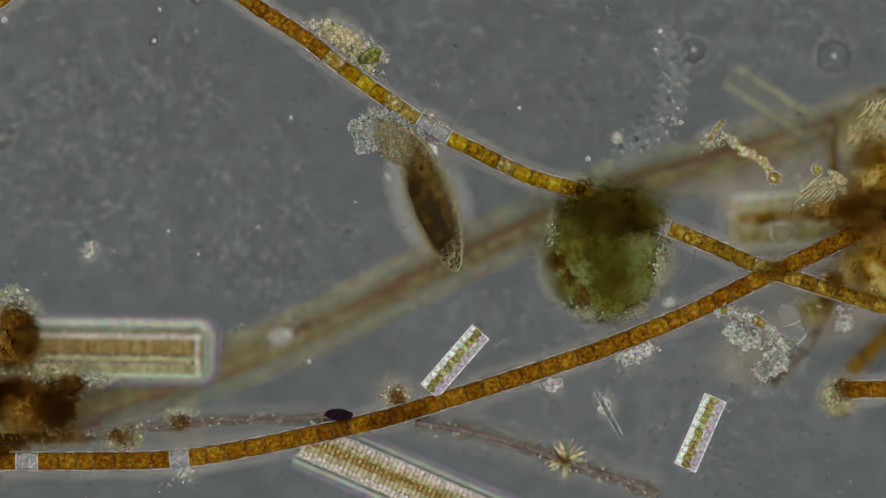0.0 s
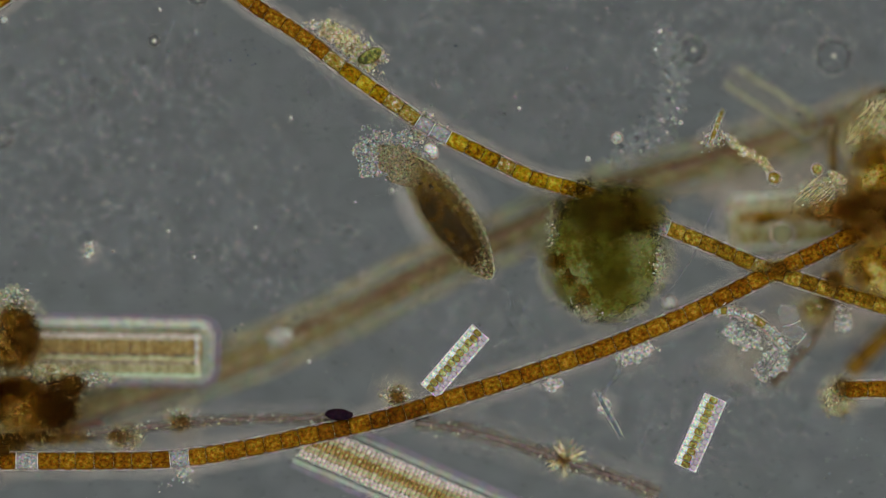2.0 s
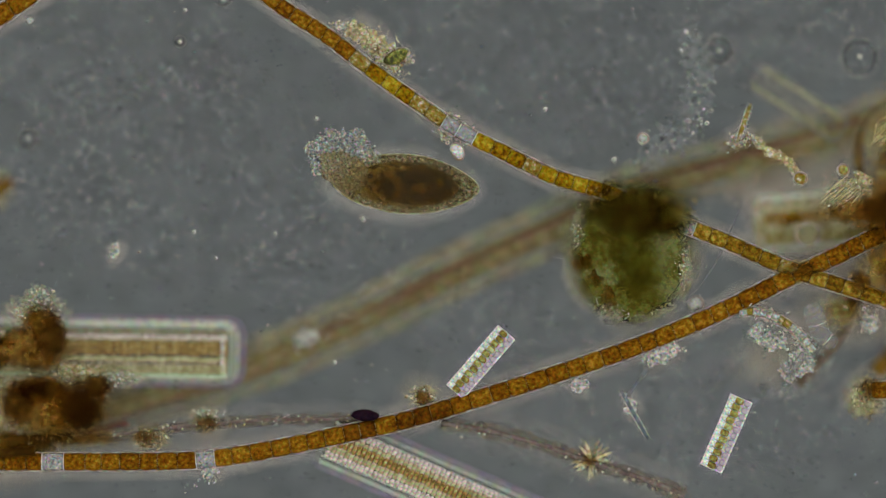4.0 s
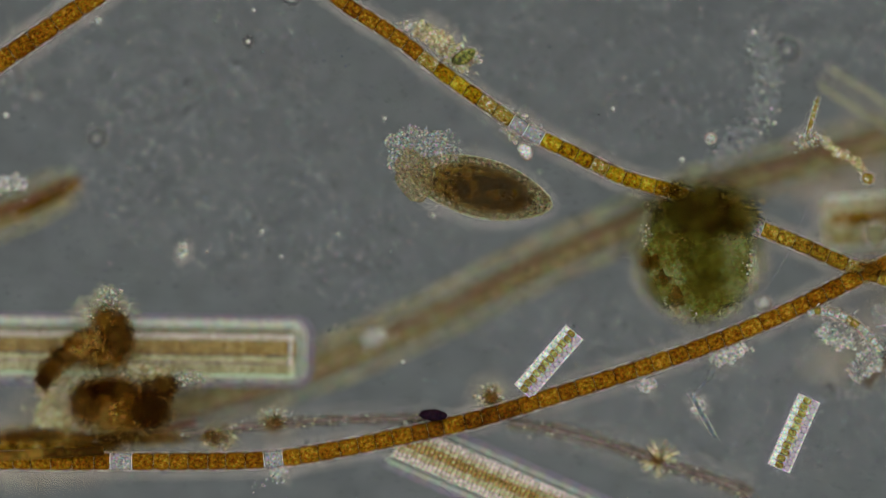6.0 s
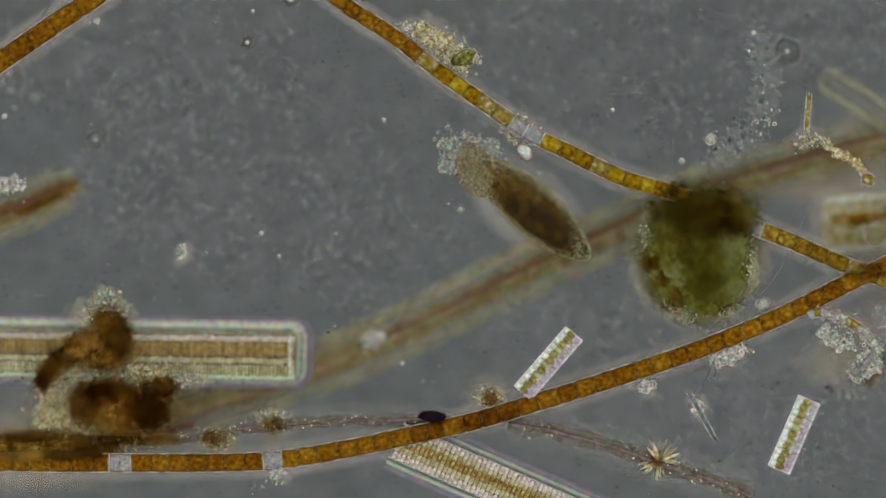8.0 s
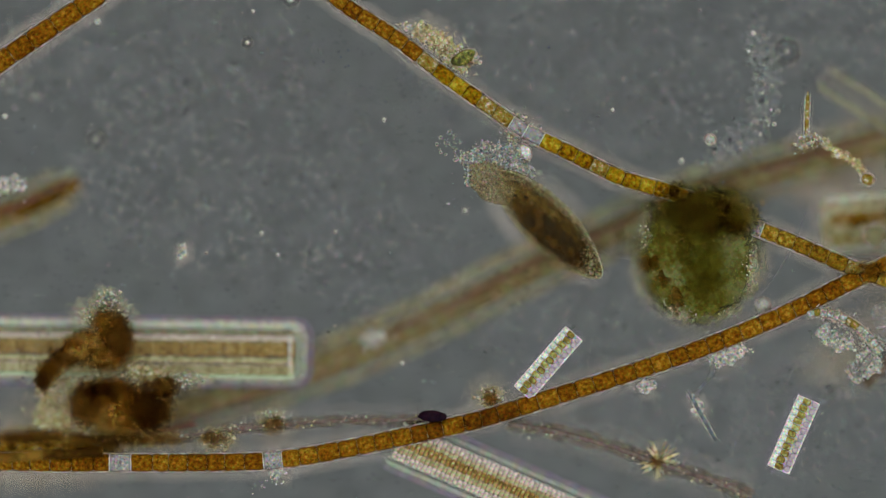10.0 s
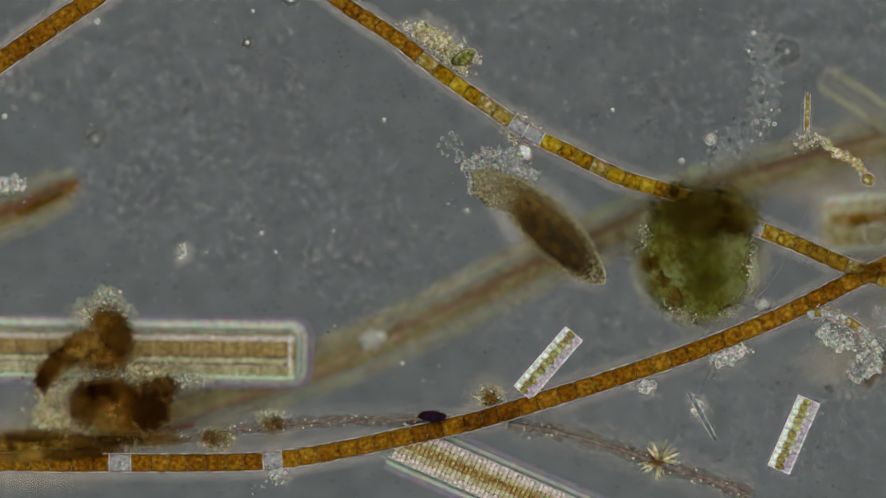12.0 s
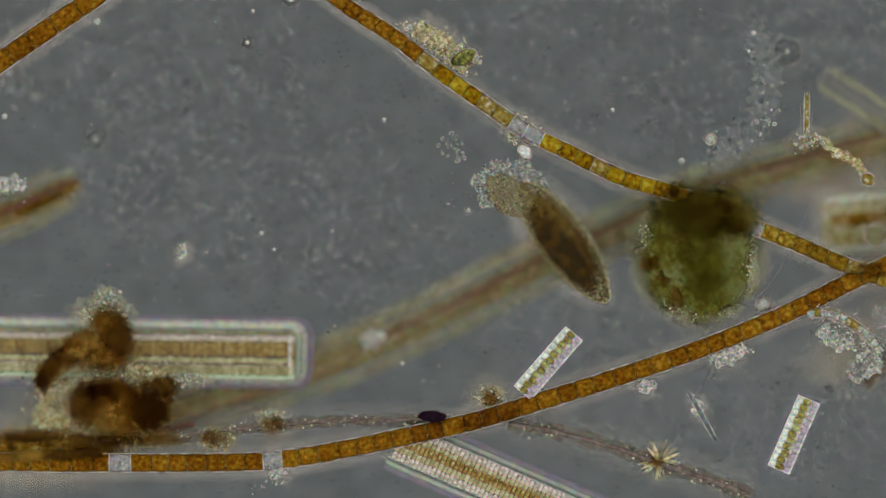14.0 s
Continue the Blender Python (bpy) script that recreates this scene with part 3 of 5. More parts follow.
# ---- the wide blurred filament with its sheath ----
def sheathed(name, label, pts, z, half, core, seed, core_mat=TRICHOME, strand=True, grow=0.0):
    top = thing(name, label, "alga")
    line = smooth_path([plan(x, y, z) for x, y in pts], 16)
    wide = [half * (1 + grow * max(0.0, i / len(line) - 0.6) / 0.4) for i in range(len(line))]
    for k, f in enumerate((0.42, 0.72, 0.9)):
        wide[-1 - k] *= f
    link("sheath", tube("sheath", line, wide, half * 0.25, 16, 0.03, seed), SHEATH, top, "wide translucent olive sheath")
    inner = smooth_path([plan(x, y, z + 26) for x, y in pts], 16)
    slim = [core] * len(inner)
    slim[-1], slim[-2] = core * 0.4, core * 0.8
    link("trichome", tube("trichome", inner, slim, 5, 12, 0.14, seed + 1), core_mat, top, "dull brown thread of cells")
    if strand:
        n = len(inner)
        for a, b, off, w, mt in ((0.33, 1.0, 0.35, 3.2, RUSSET), (0.05, 0.55, -0.4, 5, TRICHOME), (0.2, 0.9, -1.1, 4, TRICHOME), (0.35, 1.0, 1.5, 3, DIMRIB), (0.1, 0.8, -1.8, 3, DIMRIB), (0.0, 0.34, 0.9, 2.6, TRICHOME), (0.0, 0.3, -0.8, 2.2, RUSSET), (0.02, 0.36, 1.7, 2.4, TRICHOME), (0.5, 0.95, 0.9, 2.2, TRICHOME)):
            link("strand", tube("strand", [p + Vector((0, 0, 0.008)) for p in inner[int(a * n):int(b * n)]], w, 3, 8, 0.5, seed + int(w * 9 + off * 7), shift=core * off), mt, top, "thin lengthwise strand")
    return top


sheathed("sheathed_alga", "wide olive-brown filament in a thick sheath, out of focus",
         [(120, 776), (300, 732), (440, 690), (560, 651), (690, 596), (800, 545), (900, 493), (1000, 447), (1120, 394), (1220, 345), (1330, 312), (1450, 278), (1570, 243), (1740, 190)], -88, 48, 17, 11, grow=-0.25)
sheathed("sheathed_alga", "brown filament end in an olive sheath, out of focus",
         [(-80, 425), (-20, 392), (40, 368), (90, 345), (140, 322)], -84, 42, 17, 12, BROWN, True)


# ---- ribbed ribbon diatoms ----
def small_rod(label, x, y, turn, length, width, count, z=0, flip=1):
    """A ladder of flat cells: each with a bright bead, a brown plastid and a rosy vacuole."""
    top = thing("diatom_rod", label, "diatom", pose(*plan(x, y, z), 0, 0, turn), "small ribbed rods")
    link("frustule", slab("frustule", length, width, 10, 5), WHITE, top, "pale silica case")
    # violet light halo round the rod, built as a plate
    link("film", slab("film", length + 14, width + 14, 3, 11), VIOLETHALO, top).location.z = -0.030
    pitch = length / count
    bead = slab("rib", pitch * 1.0, width * 0.34, 9, 4.8, 4); bead.materials.append(WHITE)
    plast = slab("plastid", pitch * 0.86, width * 0.36, 9, 3.6, 4); plast.materials.append(OLIVE)
    vac = slab("vacuole", pitch * 0.8, width * 0.24, 8, 3.6, 4); vac.materials.append(PINK)
    edge = slab("edge", length, 3.0, 9, 1.2, 3)
    for sgn in (1, -1):
        e = link("edge", edge, WHITE, top, "bright silica edge"); e.location = (0, sgn * (width / 2 - 1.5) * MM, 0.004)
    for e in (1, -1):
        c = link("end_wall", slab("end_wall", 3.0, width, 9, 1.2, 3), WHITE, top); c.location = (e * (length / 2 - 1.5) * MM, 0, 0.0045)
    for k in range(count):
        xx = (-length / 2 + pitch * (k + 0.5)) * MM
        j = 0.6 * math.sin(k * 2.3) * MM
        o = link("rib", bead, None, top); o.location = (xx + j, (flip * width * 0.33 + 0.8 * math.sin(k * 3.1)) * MM, 0.005)
        o = link("plastid", plast, None, top); o.location = (xx, (flip * width * 0.06 + (1.0 if k % 2 else -1.0)) * MM, 0.008)
        o = link("vacuole", vac, None, top); o.location = (xx - j, -flip * width * 0.32 * MM, 0.006)
    return top


small_rod("short pale ribbed diatom rod with yellow-brown middle", 970, 643, 49, 140, 40, 12)
small_rod("short pale ribbed diatom rod with rosy spots", 1404, 769, 66.5, 136, 42, 11)


def ribbon(label, x, y, turn, length, width, pitch, z, rows, films, edges=()):
    """A long ribbon of narrow plates side by side. rows: (offset, width, material, part name) of what each plate holds."""
    top = thing("diatom_ribbon", label, "diatom", pose(*plan(x, y, z), 0, 0, turn), "long ribbon diatoms")
    # films: the case itself, and light halos drawn round it as wider plates
    for w, mt, dz in films:
        link("case", slab("case", length + (w - width), w, 6, w * 0.2), mt, top, "clear case and light halo layer").location.z = dz * MM
    for yy, w, mt, dz in edges:
        link("edge", slab("edge", length + 8, w, 4, min(2, w * 0.4)), mt, top, "soft line of case edge and light fringe").location = (0, yy * MM, dz * MM)
    n = int(length / pitch)
    shapes = [(o, slab(nm, pitch * f, w, 3, min(pitch * f, w) * 0.46, 4), mt, nm) for o, w, mt, nm, f in rows]
    g = np.random.default_rng(int(x))
    for o, me, mt, nm in shapes:
        me.materials.append(mt)
    for k in range(n):
        xx = (-length / 2 + pitch * (k + 0.5))
        for q, (o, me, mt, nm) in enumerate(shapes):
            ob = link(nm, me, None, top)
            ob.location = (xx * MM, (o + g.normal() * 0.9) * MM, (4 + q * 0.9 + g.normal() * 0.5) * MM)
    return top


r = ribbon("long pale ribbon diatom with tan striped middle", 237, 626, -0.8, 582, 92, 6.2, -30,
       [(29, 11, PALERIB, "rib", 1.0), (11, 27, TAN, "plastid", 0.8), (-10, 11, CREAM, "rib", 1.0), (-26, 19, CREAM, "plastid", 0.8), (-39, 8, PALEEDGE, "rib", 1.0)],
       [(104, SILICA, -5), (130, VIOLETHALO, -34), (120, GREENHALO, -24)],
       [(39, 4, OLIVE, -4)])
ecap = link("end_cap", slab("end_cap", 7, 72, 6, 3), PALERIB, r, "pale end wall"); ecap.location = (0.277, 0, 0.006)


def rounded_loop(half_length, half_width, corner, z):
    """A closed line round a plate, in the plate's own space, sizes in millimetres."""
    out = []
    for cx, cy, a0 in ((1, 1, 0), (-1, 1, 90), (-1, -1, 180), (1, -1, 270)):
        for k in range(7):
            a = radians(a0 + 15 * k)
            out.append(Vector(((cx * (half_length - corner) + corner * math.cos(a)) * MM, (cy * (half_width - corner) + corner * math.sin(a)) * MM, z * MM)))
    return out + out[:2]


# the violet loop is an optical colour fringe given a shape
for hl, hw, cr, wide, z, mt, words in ((292, 47, 18, 5.0, -4, PALEEDGE, "pale green rounded rim"), (303, 53, 24, 3.2, -8, PALERIB, "thin bright outer rim"), (313, 58, 28, 4.0, -16, VIOLETFRINGE, "violet light fringe built as outermost rim")):
    link("rim", tube("rim", rounded_loop(hl, hw, cr, z), wide, 2, 8), mt, r, words).location.y = 0.004
# outer green and violet lines are light fringes, built as strips
ribbon("long ribbed ribbon diatom with olive striped middle", 915, 872, -23.5, 460, 62, 8.4, -9,
       [(25, 14, PALERIB, "rib", 1.0), (12, 16, CREAM, "plastid", 1.0), (-12, 16, CREAM, "plastid", 1.0), (-25, 14, PALERIB, "rib", 1.0), (2, 17, TAN, "midrib", 0.92), (4, 8, OLIVE, "plastid", 0.7)],
       [(62, CREAM, -3), (100, GREENHALO, -20), (112, VIOLETHALO, -26)],
       [(32, 3, PALERIB, 0), (-32, 3, PALERIB, 0), (41, 5, PALEEDGE, -14), (-42, 6, PALEEDGE, -14), (50, 6, VIOLETFRINGE, -22), (-52, 6, VIOLETFRINGE, -22)])
ribbon("pale blurred ribbon diatom behind the brown mass", 1570, 392, 4, 200, 70, 9, -52,
       [(24, 12, CREAM, "rib", 1.0), (8, 20, TAN, "plastid", 0.9), (-9, 13, CREAM, "rib", 1.0), (-26, 20, OLIVE, "plastid", 0.7)],
       [(104, CREAM, -6), (140, HALO, -26)], [(46, 8, PALEEDGE, -4), (-44, 9, PALEEDGE, -4)])
faint = ribbon("faint blurred ribbon diatom lying aslant", 1532, 186, -33, 178, 40, 9, -56,
       [(18, 6, CREAM, "rib", 1.0), (0, 12, DIMRIB, "plastid", 0.5), (-17, 6, CREAM, "rib", 1.0)], [(56, FAINTHALO, -8)])
link("rim", tube("rim", rounded_loop(92, 25, 16, 14), 2.2, 2, 8), DIMRIB, faint, "thin pale rounded rim")


# ---- lumpy masses ----
def lump(name, centre, radii, seed, amp=1.0, sub=5):
    """One fused uneven mass, from broad bulges down to small warts; sizes in millimetres."""
    bv, bf = ball(sub)
    o = Vector((seed * 3.7, seed * 1.3, seed * 2.1))
    m = (radii[0] + radii[1] + radii[2]) / 3
    out = []
    for p in bv:
        v = Vector((p[0] * radii[0], p[1] * radii[1], p[2] * radii[2]))
        d = 0.26 * noise.noise(v * (1.3 / m) + o) + 6.0 / m * noise.noise(v * 0.055 + o) + 3.4 / m * noise.noise(v * 0.13 + o) + 1.8 / m * noise.noise(v * 0.3 + o)
        q = v * (1 + amp * d)
        out.append(plan(centre[0] + q.x, centre[1] - q.y, centre[2] + q.z))
    return mesh(name, out, bf)


def coat(name, me, n, size, seed, out=1.0, low=None):
    """Small grains sitting on the surface of a mass and a little off it."""
    g = np.random.default_rng(seed)
    k = g.integers(0, len(me.vertices), n)
    cs, rs = [], []
    for i in k:
        v = me.vertices[int(i)]
        w = abs(g.normal()) * 2.2 * out
        cs.append(v.co + v.normal * (w * MM)); rs.append(g.uniform(*size) * (1 - 0.03 * w))
    return grains(name, cs, [max(0.8, r) for r in rs], 1, 0.4, seed)


def fuzz(name, me, n, size, seed, reach, lift=0.0, up=0.25):
    """Loose fluff standing off the outline of a mass, thinner further out."""
    g = np.random.default_rng(seed)
    mid = sum((v.co for v in me.vertices), Vector()) / len(me.vertices)
    rim = [v for v in me.vertices if abs(v.normal.z) < 0.35]
    cs, rs = [], []
    for i in g.integers(0, len(rim), n):
        v = rim[int(i)]
        d = v.co - mid; d.z = 0
        d.normalize()
        w = min(3.0, g.exponential()) * reach
        a = g.normal() * 0.35 * reach
        p = v.co + (d * w + Vector((-d.y, d.x, 0)) * a) * MM
        cs.append(Vector((p.x, p.y, mid.z + (v.co.z - mid.z) * up + lift * MM)))
        rs.append(g.uniform(*size) * (1 - 0.15 * w / reach))
    return grains(name, cs, rs, 1, 0.5, seed)


def rings(name, centres, radii, seed, thick=0.28):
    """Thin-walled vesicles: small uneven hoops, turned any way but mostly flat."""
    g = np.random.default_rng(seed)
    vs, fs, base = [], [], 0
    for c, r in zip(centres, radii):
        rot = Euler((g.normal() * 0.35, g.normal() * 0.35, g.uniform(0, 6.28))).to_matrix()
        e, ph, k3 = g.uniform(0.65, 1.0), g.uniform(0, 6.28), g.uniform(0, 0.22)
        for i in range(12):
            a = 2 * math.pi * i / 12
            w = r * (1 + k3 * math.sin(3 * a + ph))
            for j in range(4):
                b = math.pi / 2 * j
                q = rot @ Vector(((w + r * thick * math.cos(b)) * math.cos(a), (w + r * thick * math.cos(b)) * math.sin(a) * e, r * thick * math.sin(b)))
                vs.append((c[0] + q.x * MM, c[1] + q.y * MM, c[2] + q.z * MM))
        for i in range(12):
            for j in range(4):
                fs.append((base + i * 4 + j, base + ((i + 1) % 12) * 4 + j, base + ((i + 1) % 12) * 4 + (j + 1) % 4, base + i * 4 + (j + 1) % 4))
        base += 48
    return mesh(name, vs, fs)


def folds(name, centres, seed, length=(6, 15), half=0.45):
    """Thin curled membrane edges lying about flat, joined in one mesh."""
    g = np.random.default_rng(seed)
    vs, fs, base = [], [], 0
    for c in centres:
        a, bend, ln = g.uniform(0, 6.28), g.normal() * 0.16, g.uniform(*length)
        p, n = Vector(c), 7
        r = half * g.uniform(0.6, 1.3)
        for i in range(n):
            t = Vector((math.cos(a), math.sin(a), 0)); u = Vector((-t.y, t.x, 0))
            w = r * (0.35 if i in (0, n - 1) else 1.0)
            for k in range(4):
                b = math.pi / 2 * k
                vs.append(p + u * (w * math.cos(b) * MM) + Vector((0, 0, w * math.sin(b) * MM)))
            p = p + t * (ln / n * MM)
            a += bend * 2.4 + g.normal() * 0.3
        for i in range(n - 1):
            for k in range(4):
                fs.append((base + i * 4 + k, base + i * 4 + (k + 1) % 4, base + (i + 1) * 4 + (k + 1) % 4, base + (i + 1) * 4 + k))
        fs += [(base + 3, base + 2, base + 1, base), tuple(base + (n - 1) * 4 + k for k in range(4))]
        base += n * 4
    return mesh(name, vs, fs)


SOFTER = {DARK: (DARKSOFT, BROWNSOFT), BROWN: (BROWNSOFT, OCHRESOFT), RUST: (RUSTSOFT, OCHRESOFT), OCHRE: (ORANGESOFT, OCHRESOFT), GREEN: (OLIVESOFT, PALEGREENSOFT), DARKGREEN: (DARKGREENSOFT, None), DARKGRAIN: (CRUSTSOFT, DARKGREENSOFT), BROWNGRAIN: (RUSTSOFT, None), VIOLET: (VIOLET, None), FLOCY: (OCHRESOFT, FLUFF)}


def clump(name, label, category, masses, frills=(), group="", halo=1):
    """masses: (part name, label, centre, radii, material, seed); frills: (label, centre, radii, count, sizes, material, seed, core)"""
    top = thing(name, label, category, group=group)
    if masses[0][4] is not VIOLET and halo:
        c, rad = masses[halo - 1][2:4]
        # pale optical halo round the clump, built as a thin layer below
        link("film", lump("film", (c[0], c[1], -84), (rad[0] * 1.2 + 40, rad[1] * 1.2 + 40, 3), masses[0][5], 0.6, 4), HALOSOFT, top, "faint light halo built as a layer")
    for nm, lb, c, rad, mt, seed in masses:
        inner, outer = SOFTER[mt]
        if inner is VIOLET:
            link(nm, lump(nm, c, rad, seed, 0.35, 4), inner, top, lb)
            continue
        if outer:
            link("veil", lump("veil", (c[0], c[1], c[2] - 14), (rad[0] * 1.2 + 9, rad[1] * 1.2 + 9, 6), seed + 1, 1.2, 5), outer, top, "loose translucent outer layer")
        me = lump(nm, c, (rad[0] * 1.18 + 3, rad[1] * 1.18 + 3, rad[2]), seed, 1.0, 5)
        link(nm, me, inner, top, lb)
        if max(rad) > 16 and nm != "core":
            fm, words = (GREENFUZZ, "loose greenish fluff") if mt in (GREEN, DARKGREEN) else (FUZZ, "loose brownish fluff")
            tagged(link("fuzz", fuzz("fuzz", me, int(2.6 * (rad[0] + rad[1])), (0.6, 1.5), seed + 300, 3 + 0.04 * max(rad), -6), fm, top, words), kind="stuff")
    for lb, c, rad, n, size, mt, seed, core in frills:
        cs, rs = mass(c, rad, n, size, seed, core=core)
        h = n * 9 // 10
        tagged(link("frill", grains("frill", cs[:h:2], rs[:h:2], 1, 0.5, seed), mt, top, lb), kind="stuff")
        tagged(link("vesicle", rings("vesicle", cs[h:], [r * 0.95 for r in rs[h:]], seed, 0.35), mt, top, lb), kind="stuff")
        tagged(link("fold", folds("fold", cs[::3], seed), FOLDG if mt in (PALEFUZZ, GREENFUZZ) else FOLDY if mt in (FLOCY, SKINGRAIN) else FOLD, top, "thin pale membrane folds"), kind="stuff")
        link("gel", lump("gel", (c[0], c[1], c[2] - 6), (rad[0] * 1.15 + 4, rad[1] * 1.15 + 4, 3), seed, 1.0, 4), FLUFF, top, "granular gel")
    return top


green_clump = clump("algal_clump", "round dark green algal clump with a pale frilled rim", "alga clump", [
    ("mass", "mossy green lumpy mass", (1238, 452, -10), (93, 99, 30), GREEN, 21),
    ("core", "dark green core", (1248, 440, 20), (54, 80, 16), DARKGREEN, 23),
    ("core", "olive lower lobe", (1258, 500, 18), (44, 42, 12), DARKGREEN, 28),
    ("core", "olive upper lobe", (1182, 384, 18), (40, 36, 12), DARKGREEN, 33),
    ("crust", "dark brown crust", (1254, 362, 24), (76, 26, 12), DARKGRAIN, 22),
    ("crust", "dark brown crust", (1240, 384, 26), (60, 34, 12), DARKGRAIN, 31),
    ("crust", "dark brown shoulder", (1304, 390, 28), (34, 24, 10), DARKGRAIN, 26),
    ("crust", "rusty brown patch", (1154, 466, 4), (17, 19, 10), BROWN, 24),
    ("crust", "rusty brown edge", (1174, 492, 4), (15, 20, 10), BROWN, 25),
    ("crust", "rusty brown foot", (1194, 522, 4), (12, 26, 9), BROWNGRAIN, 20),
    ("crust", "dark horn", (1193, 340, 12), (15, 13, 10), DARKGRAIN, 27)],
    [("pale granular frill", (1245, 552, 4), (62, 16, 6), 110, (0.6, 1.8), PALEFUZZ, 28, 0.0),
     ("pale granular frill", (1324, 470, 4), (14, 60, 6), 90, (0.6, 1.8), PALEFUZZ, 29, 0.0),
     ("pale rim shell", (1143, 410, 4), (10, 42, 6), 70, (0.6, 1.7), PALEFUZZ, 30, 0.0)])
# the bright light ring round the clump, built as a flat disc
link("film", lump("film", (1238, 452, -66), (124, 130, 3), 95, 0.4, 4), HALO, green_clump, "pale light halo built as a layer")
link("lobe", lump("lobe", (1126, 412, -60), (26, 58, 6), 94, 0.7, 4), OCHRESOFT, green_clump, "yellowish clear side lobe")
for k, (bx, by, br) in enumerate(((1228, 546, 9), (1259, 563, 8), (1200, 556, 8), (1285, 556, 7), (1181, 534, 7), (1241, 566, 6), (1304, 545, 8), (1143, 366, 9), (1170, 350, 7), (1147, 424, 7), (1332, 440, 8), (1329, 404, 7), (1335, 510, 6), (1272, 570, 5), (1215, 566, 6))):
    link("bubble", rings("bubble", [plan(bx, by, 2)], [br], 500 + k, 0.10), GREENFUZZ, green_clump, "clear thin-walled bubble")
clump("detritus_clump", "dark brown detritus clump with a crooked arm", "detritus", [
    ("mass", "", (208, 596, 16), (22, 28, 10), DARK, 31),
    ("mass", "", (194, 572, 10), (26, 24, 9), BROWN, 37),
    ("mass", "", (164, 606, 10), (38, 18, 9), BROWN, 32),
    ("mass", "", (186, 630, -2), (48, 26, 8), BROWN, 38),
    ("arm", "", (136, 618, 12), (24, 14, 8), BROWN, 36),
    ("arm", "", (114, 634, 14), (20, 13, 8), DARK, 39),
    ("arm", "", (92, 652, 13), (16, 15, 8), BROWN, 40),
    ("arm", "", (77, 672, 12), (12, 16, 8), DARK, 33)],
    [("pale granular frill", (186, 556, 4), (56, 30, 8), 120, (0.6, 1.8), PALEFUZZ, 34, 0.3),
     ("pale gel tuft", (192, 528, 6), (24, 22, 8), 130, (1.0, 2.6), FLOC, 35, 0.0)], "brown clumps", 3)
clump("detritus_clump", "dark brown rounded detritus clump", "detritus", [
    ("mass", "", (268, 722, 18), (32, 38, 10), DARK, 41),
    ("mass", "", (150, 716, 18), (26, 34, 10), DARK, 42),
    ("mass", "", (196, 698, 12), (46, 22, 10), BROWN, 43),
    ("mass", "", (190, 692, 16), (34, 15, 8), DARK, 48),
    ("mass", "", (216, 732, 6), (70, 40, 10), BROWN, 47),
    ("mass", "", (290, 688, 16), (17, 14, 8), DARK, 46)],
    [("pale granular frill", (196, 700, -4), (104, 50, 8), 200, (0.6, 1.9), PALEFUZZ, 44, 0.3),
     ("pale gel tuft", (335, 672, 4), (34, 13, 6), 100, (1.0, 2.6), FLOC, 45, 0.0)], "brown clumps", 5)
clump("detritus_clump", "large orange-brown detritus mass with a pale fibrous top", "detritus", [
    ("mass", "ochre fibrous upper part", (1722, 240, -10), (74, 68, 10), FLOCY, 50),
    ("mass", "orange-brown mass", (1756, 330, 6), (92, 72, 14), OCHRE, 51),
    ("mass", "orange-brown lobe", (1738, 474, 14), (84, 60, 14), OCHRE, 57),
    ("mass", "amber arm", (1634, 372, 0), (50, 20, 10), BROWN, 59),
    ("core", "dark core", (1712, 382, 30), (66, 44, 14), DARK, 52),
    ("core", "dark core", (1758, 376, 26), (58, 42, 12), DARK, 54)],
    [("yellowish frill", (1618, 350, 6), (46, 30, 6), 80, (1.0, 2.4), FLOCY, 55, 0.0),
     ("pale frill", (1730, 506, 16), (26, 18, 6), 60, (0.8, 2.0), FLOCY, 58, 0.0),
     ("pale starry tuft", (1676, 478, 16), (20, 18, 6), 70, (0.8, 2.0), FLOCY, 56, 0.0)], "brown clumps")
clump("detritus_clump", "small dark red-brown clump on a golden filament", "detritus", [
    ("mass", "", (1641, 504, 12), (15, 18, 10), DARK, 61),
    ("mass", "", (1612, 550, -8), (30, 24, 8), FLOCY, 62),
    ("mass", "", (1622, 540, -6), (14, 11, 6), RUST, 64)], (), "brown clumps")
clump("detritus_clump", "blurred brown patch on a pale ribbon diatom", "detritus", [
    ("mass", "", (1520, 384, -44), (22, 13, 6), OCHRE, 75)], (), "brown clumps", 0)
# less light passes two layers here; that darkening is built as a lump
clump("detritus_clump", "overlap darkening built where two filaments cross", "detritus", [
    ("mass", "", (1540, 480, 20), (28, 12, 8), BROWN, 58)], (), "brown clumps", 0)
clump("detritus_clump", "small dark tuft on a thin thread", "detritus", [
    ("mass", "", (487, 751, 2), (15, 11, 8), BROWN, 63)],
    [("pale rim", (487, 740, 0), (24, 17, 6), 110, (0.8, 2.0), FLOC, 64, 0.3)], "brown clumps")
clump("detritus_clump", "small brownish clump beside a filament", "detritus", [
    ("mass", "", (385, 776, 2), (20, 13, 8), BROWN, 65)],
    [("pale rim", (388, 780, 0), (30, 20, 6), 110, (0.8, 2.2), FLOCY, 66, 0.4)], "brown clumps")
clump("dark_grain", "violet-black smooth grain lying on a filament", "detritus", [
    ("mass", "", (766, 737, 8), (26, 10, 10), VIOLET, 67)])
clump("algal_tuft", "small greenish granular tuft beside a filament", "alga clump", [
    ("mass", "", (868, 706, 2), (12, 10, 8), BROWN, 68)],
    [("faint rim", (866, 702, -2), (24, 20, 6), 110, (1.0, 3), FLOCY, 69, 0.2)])
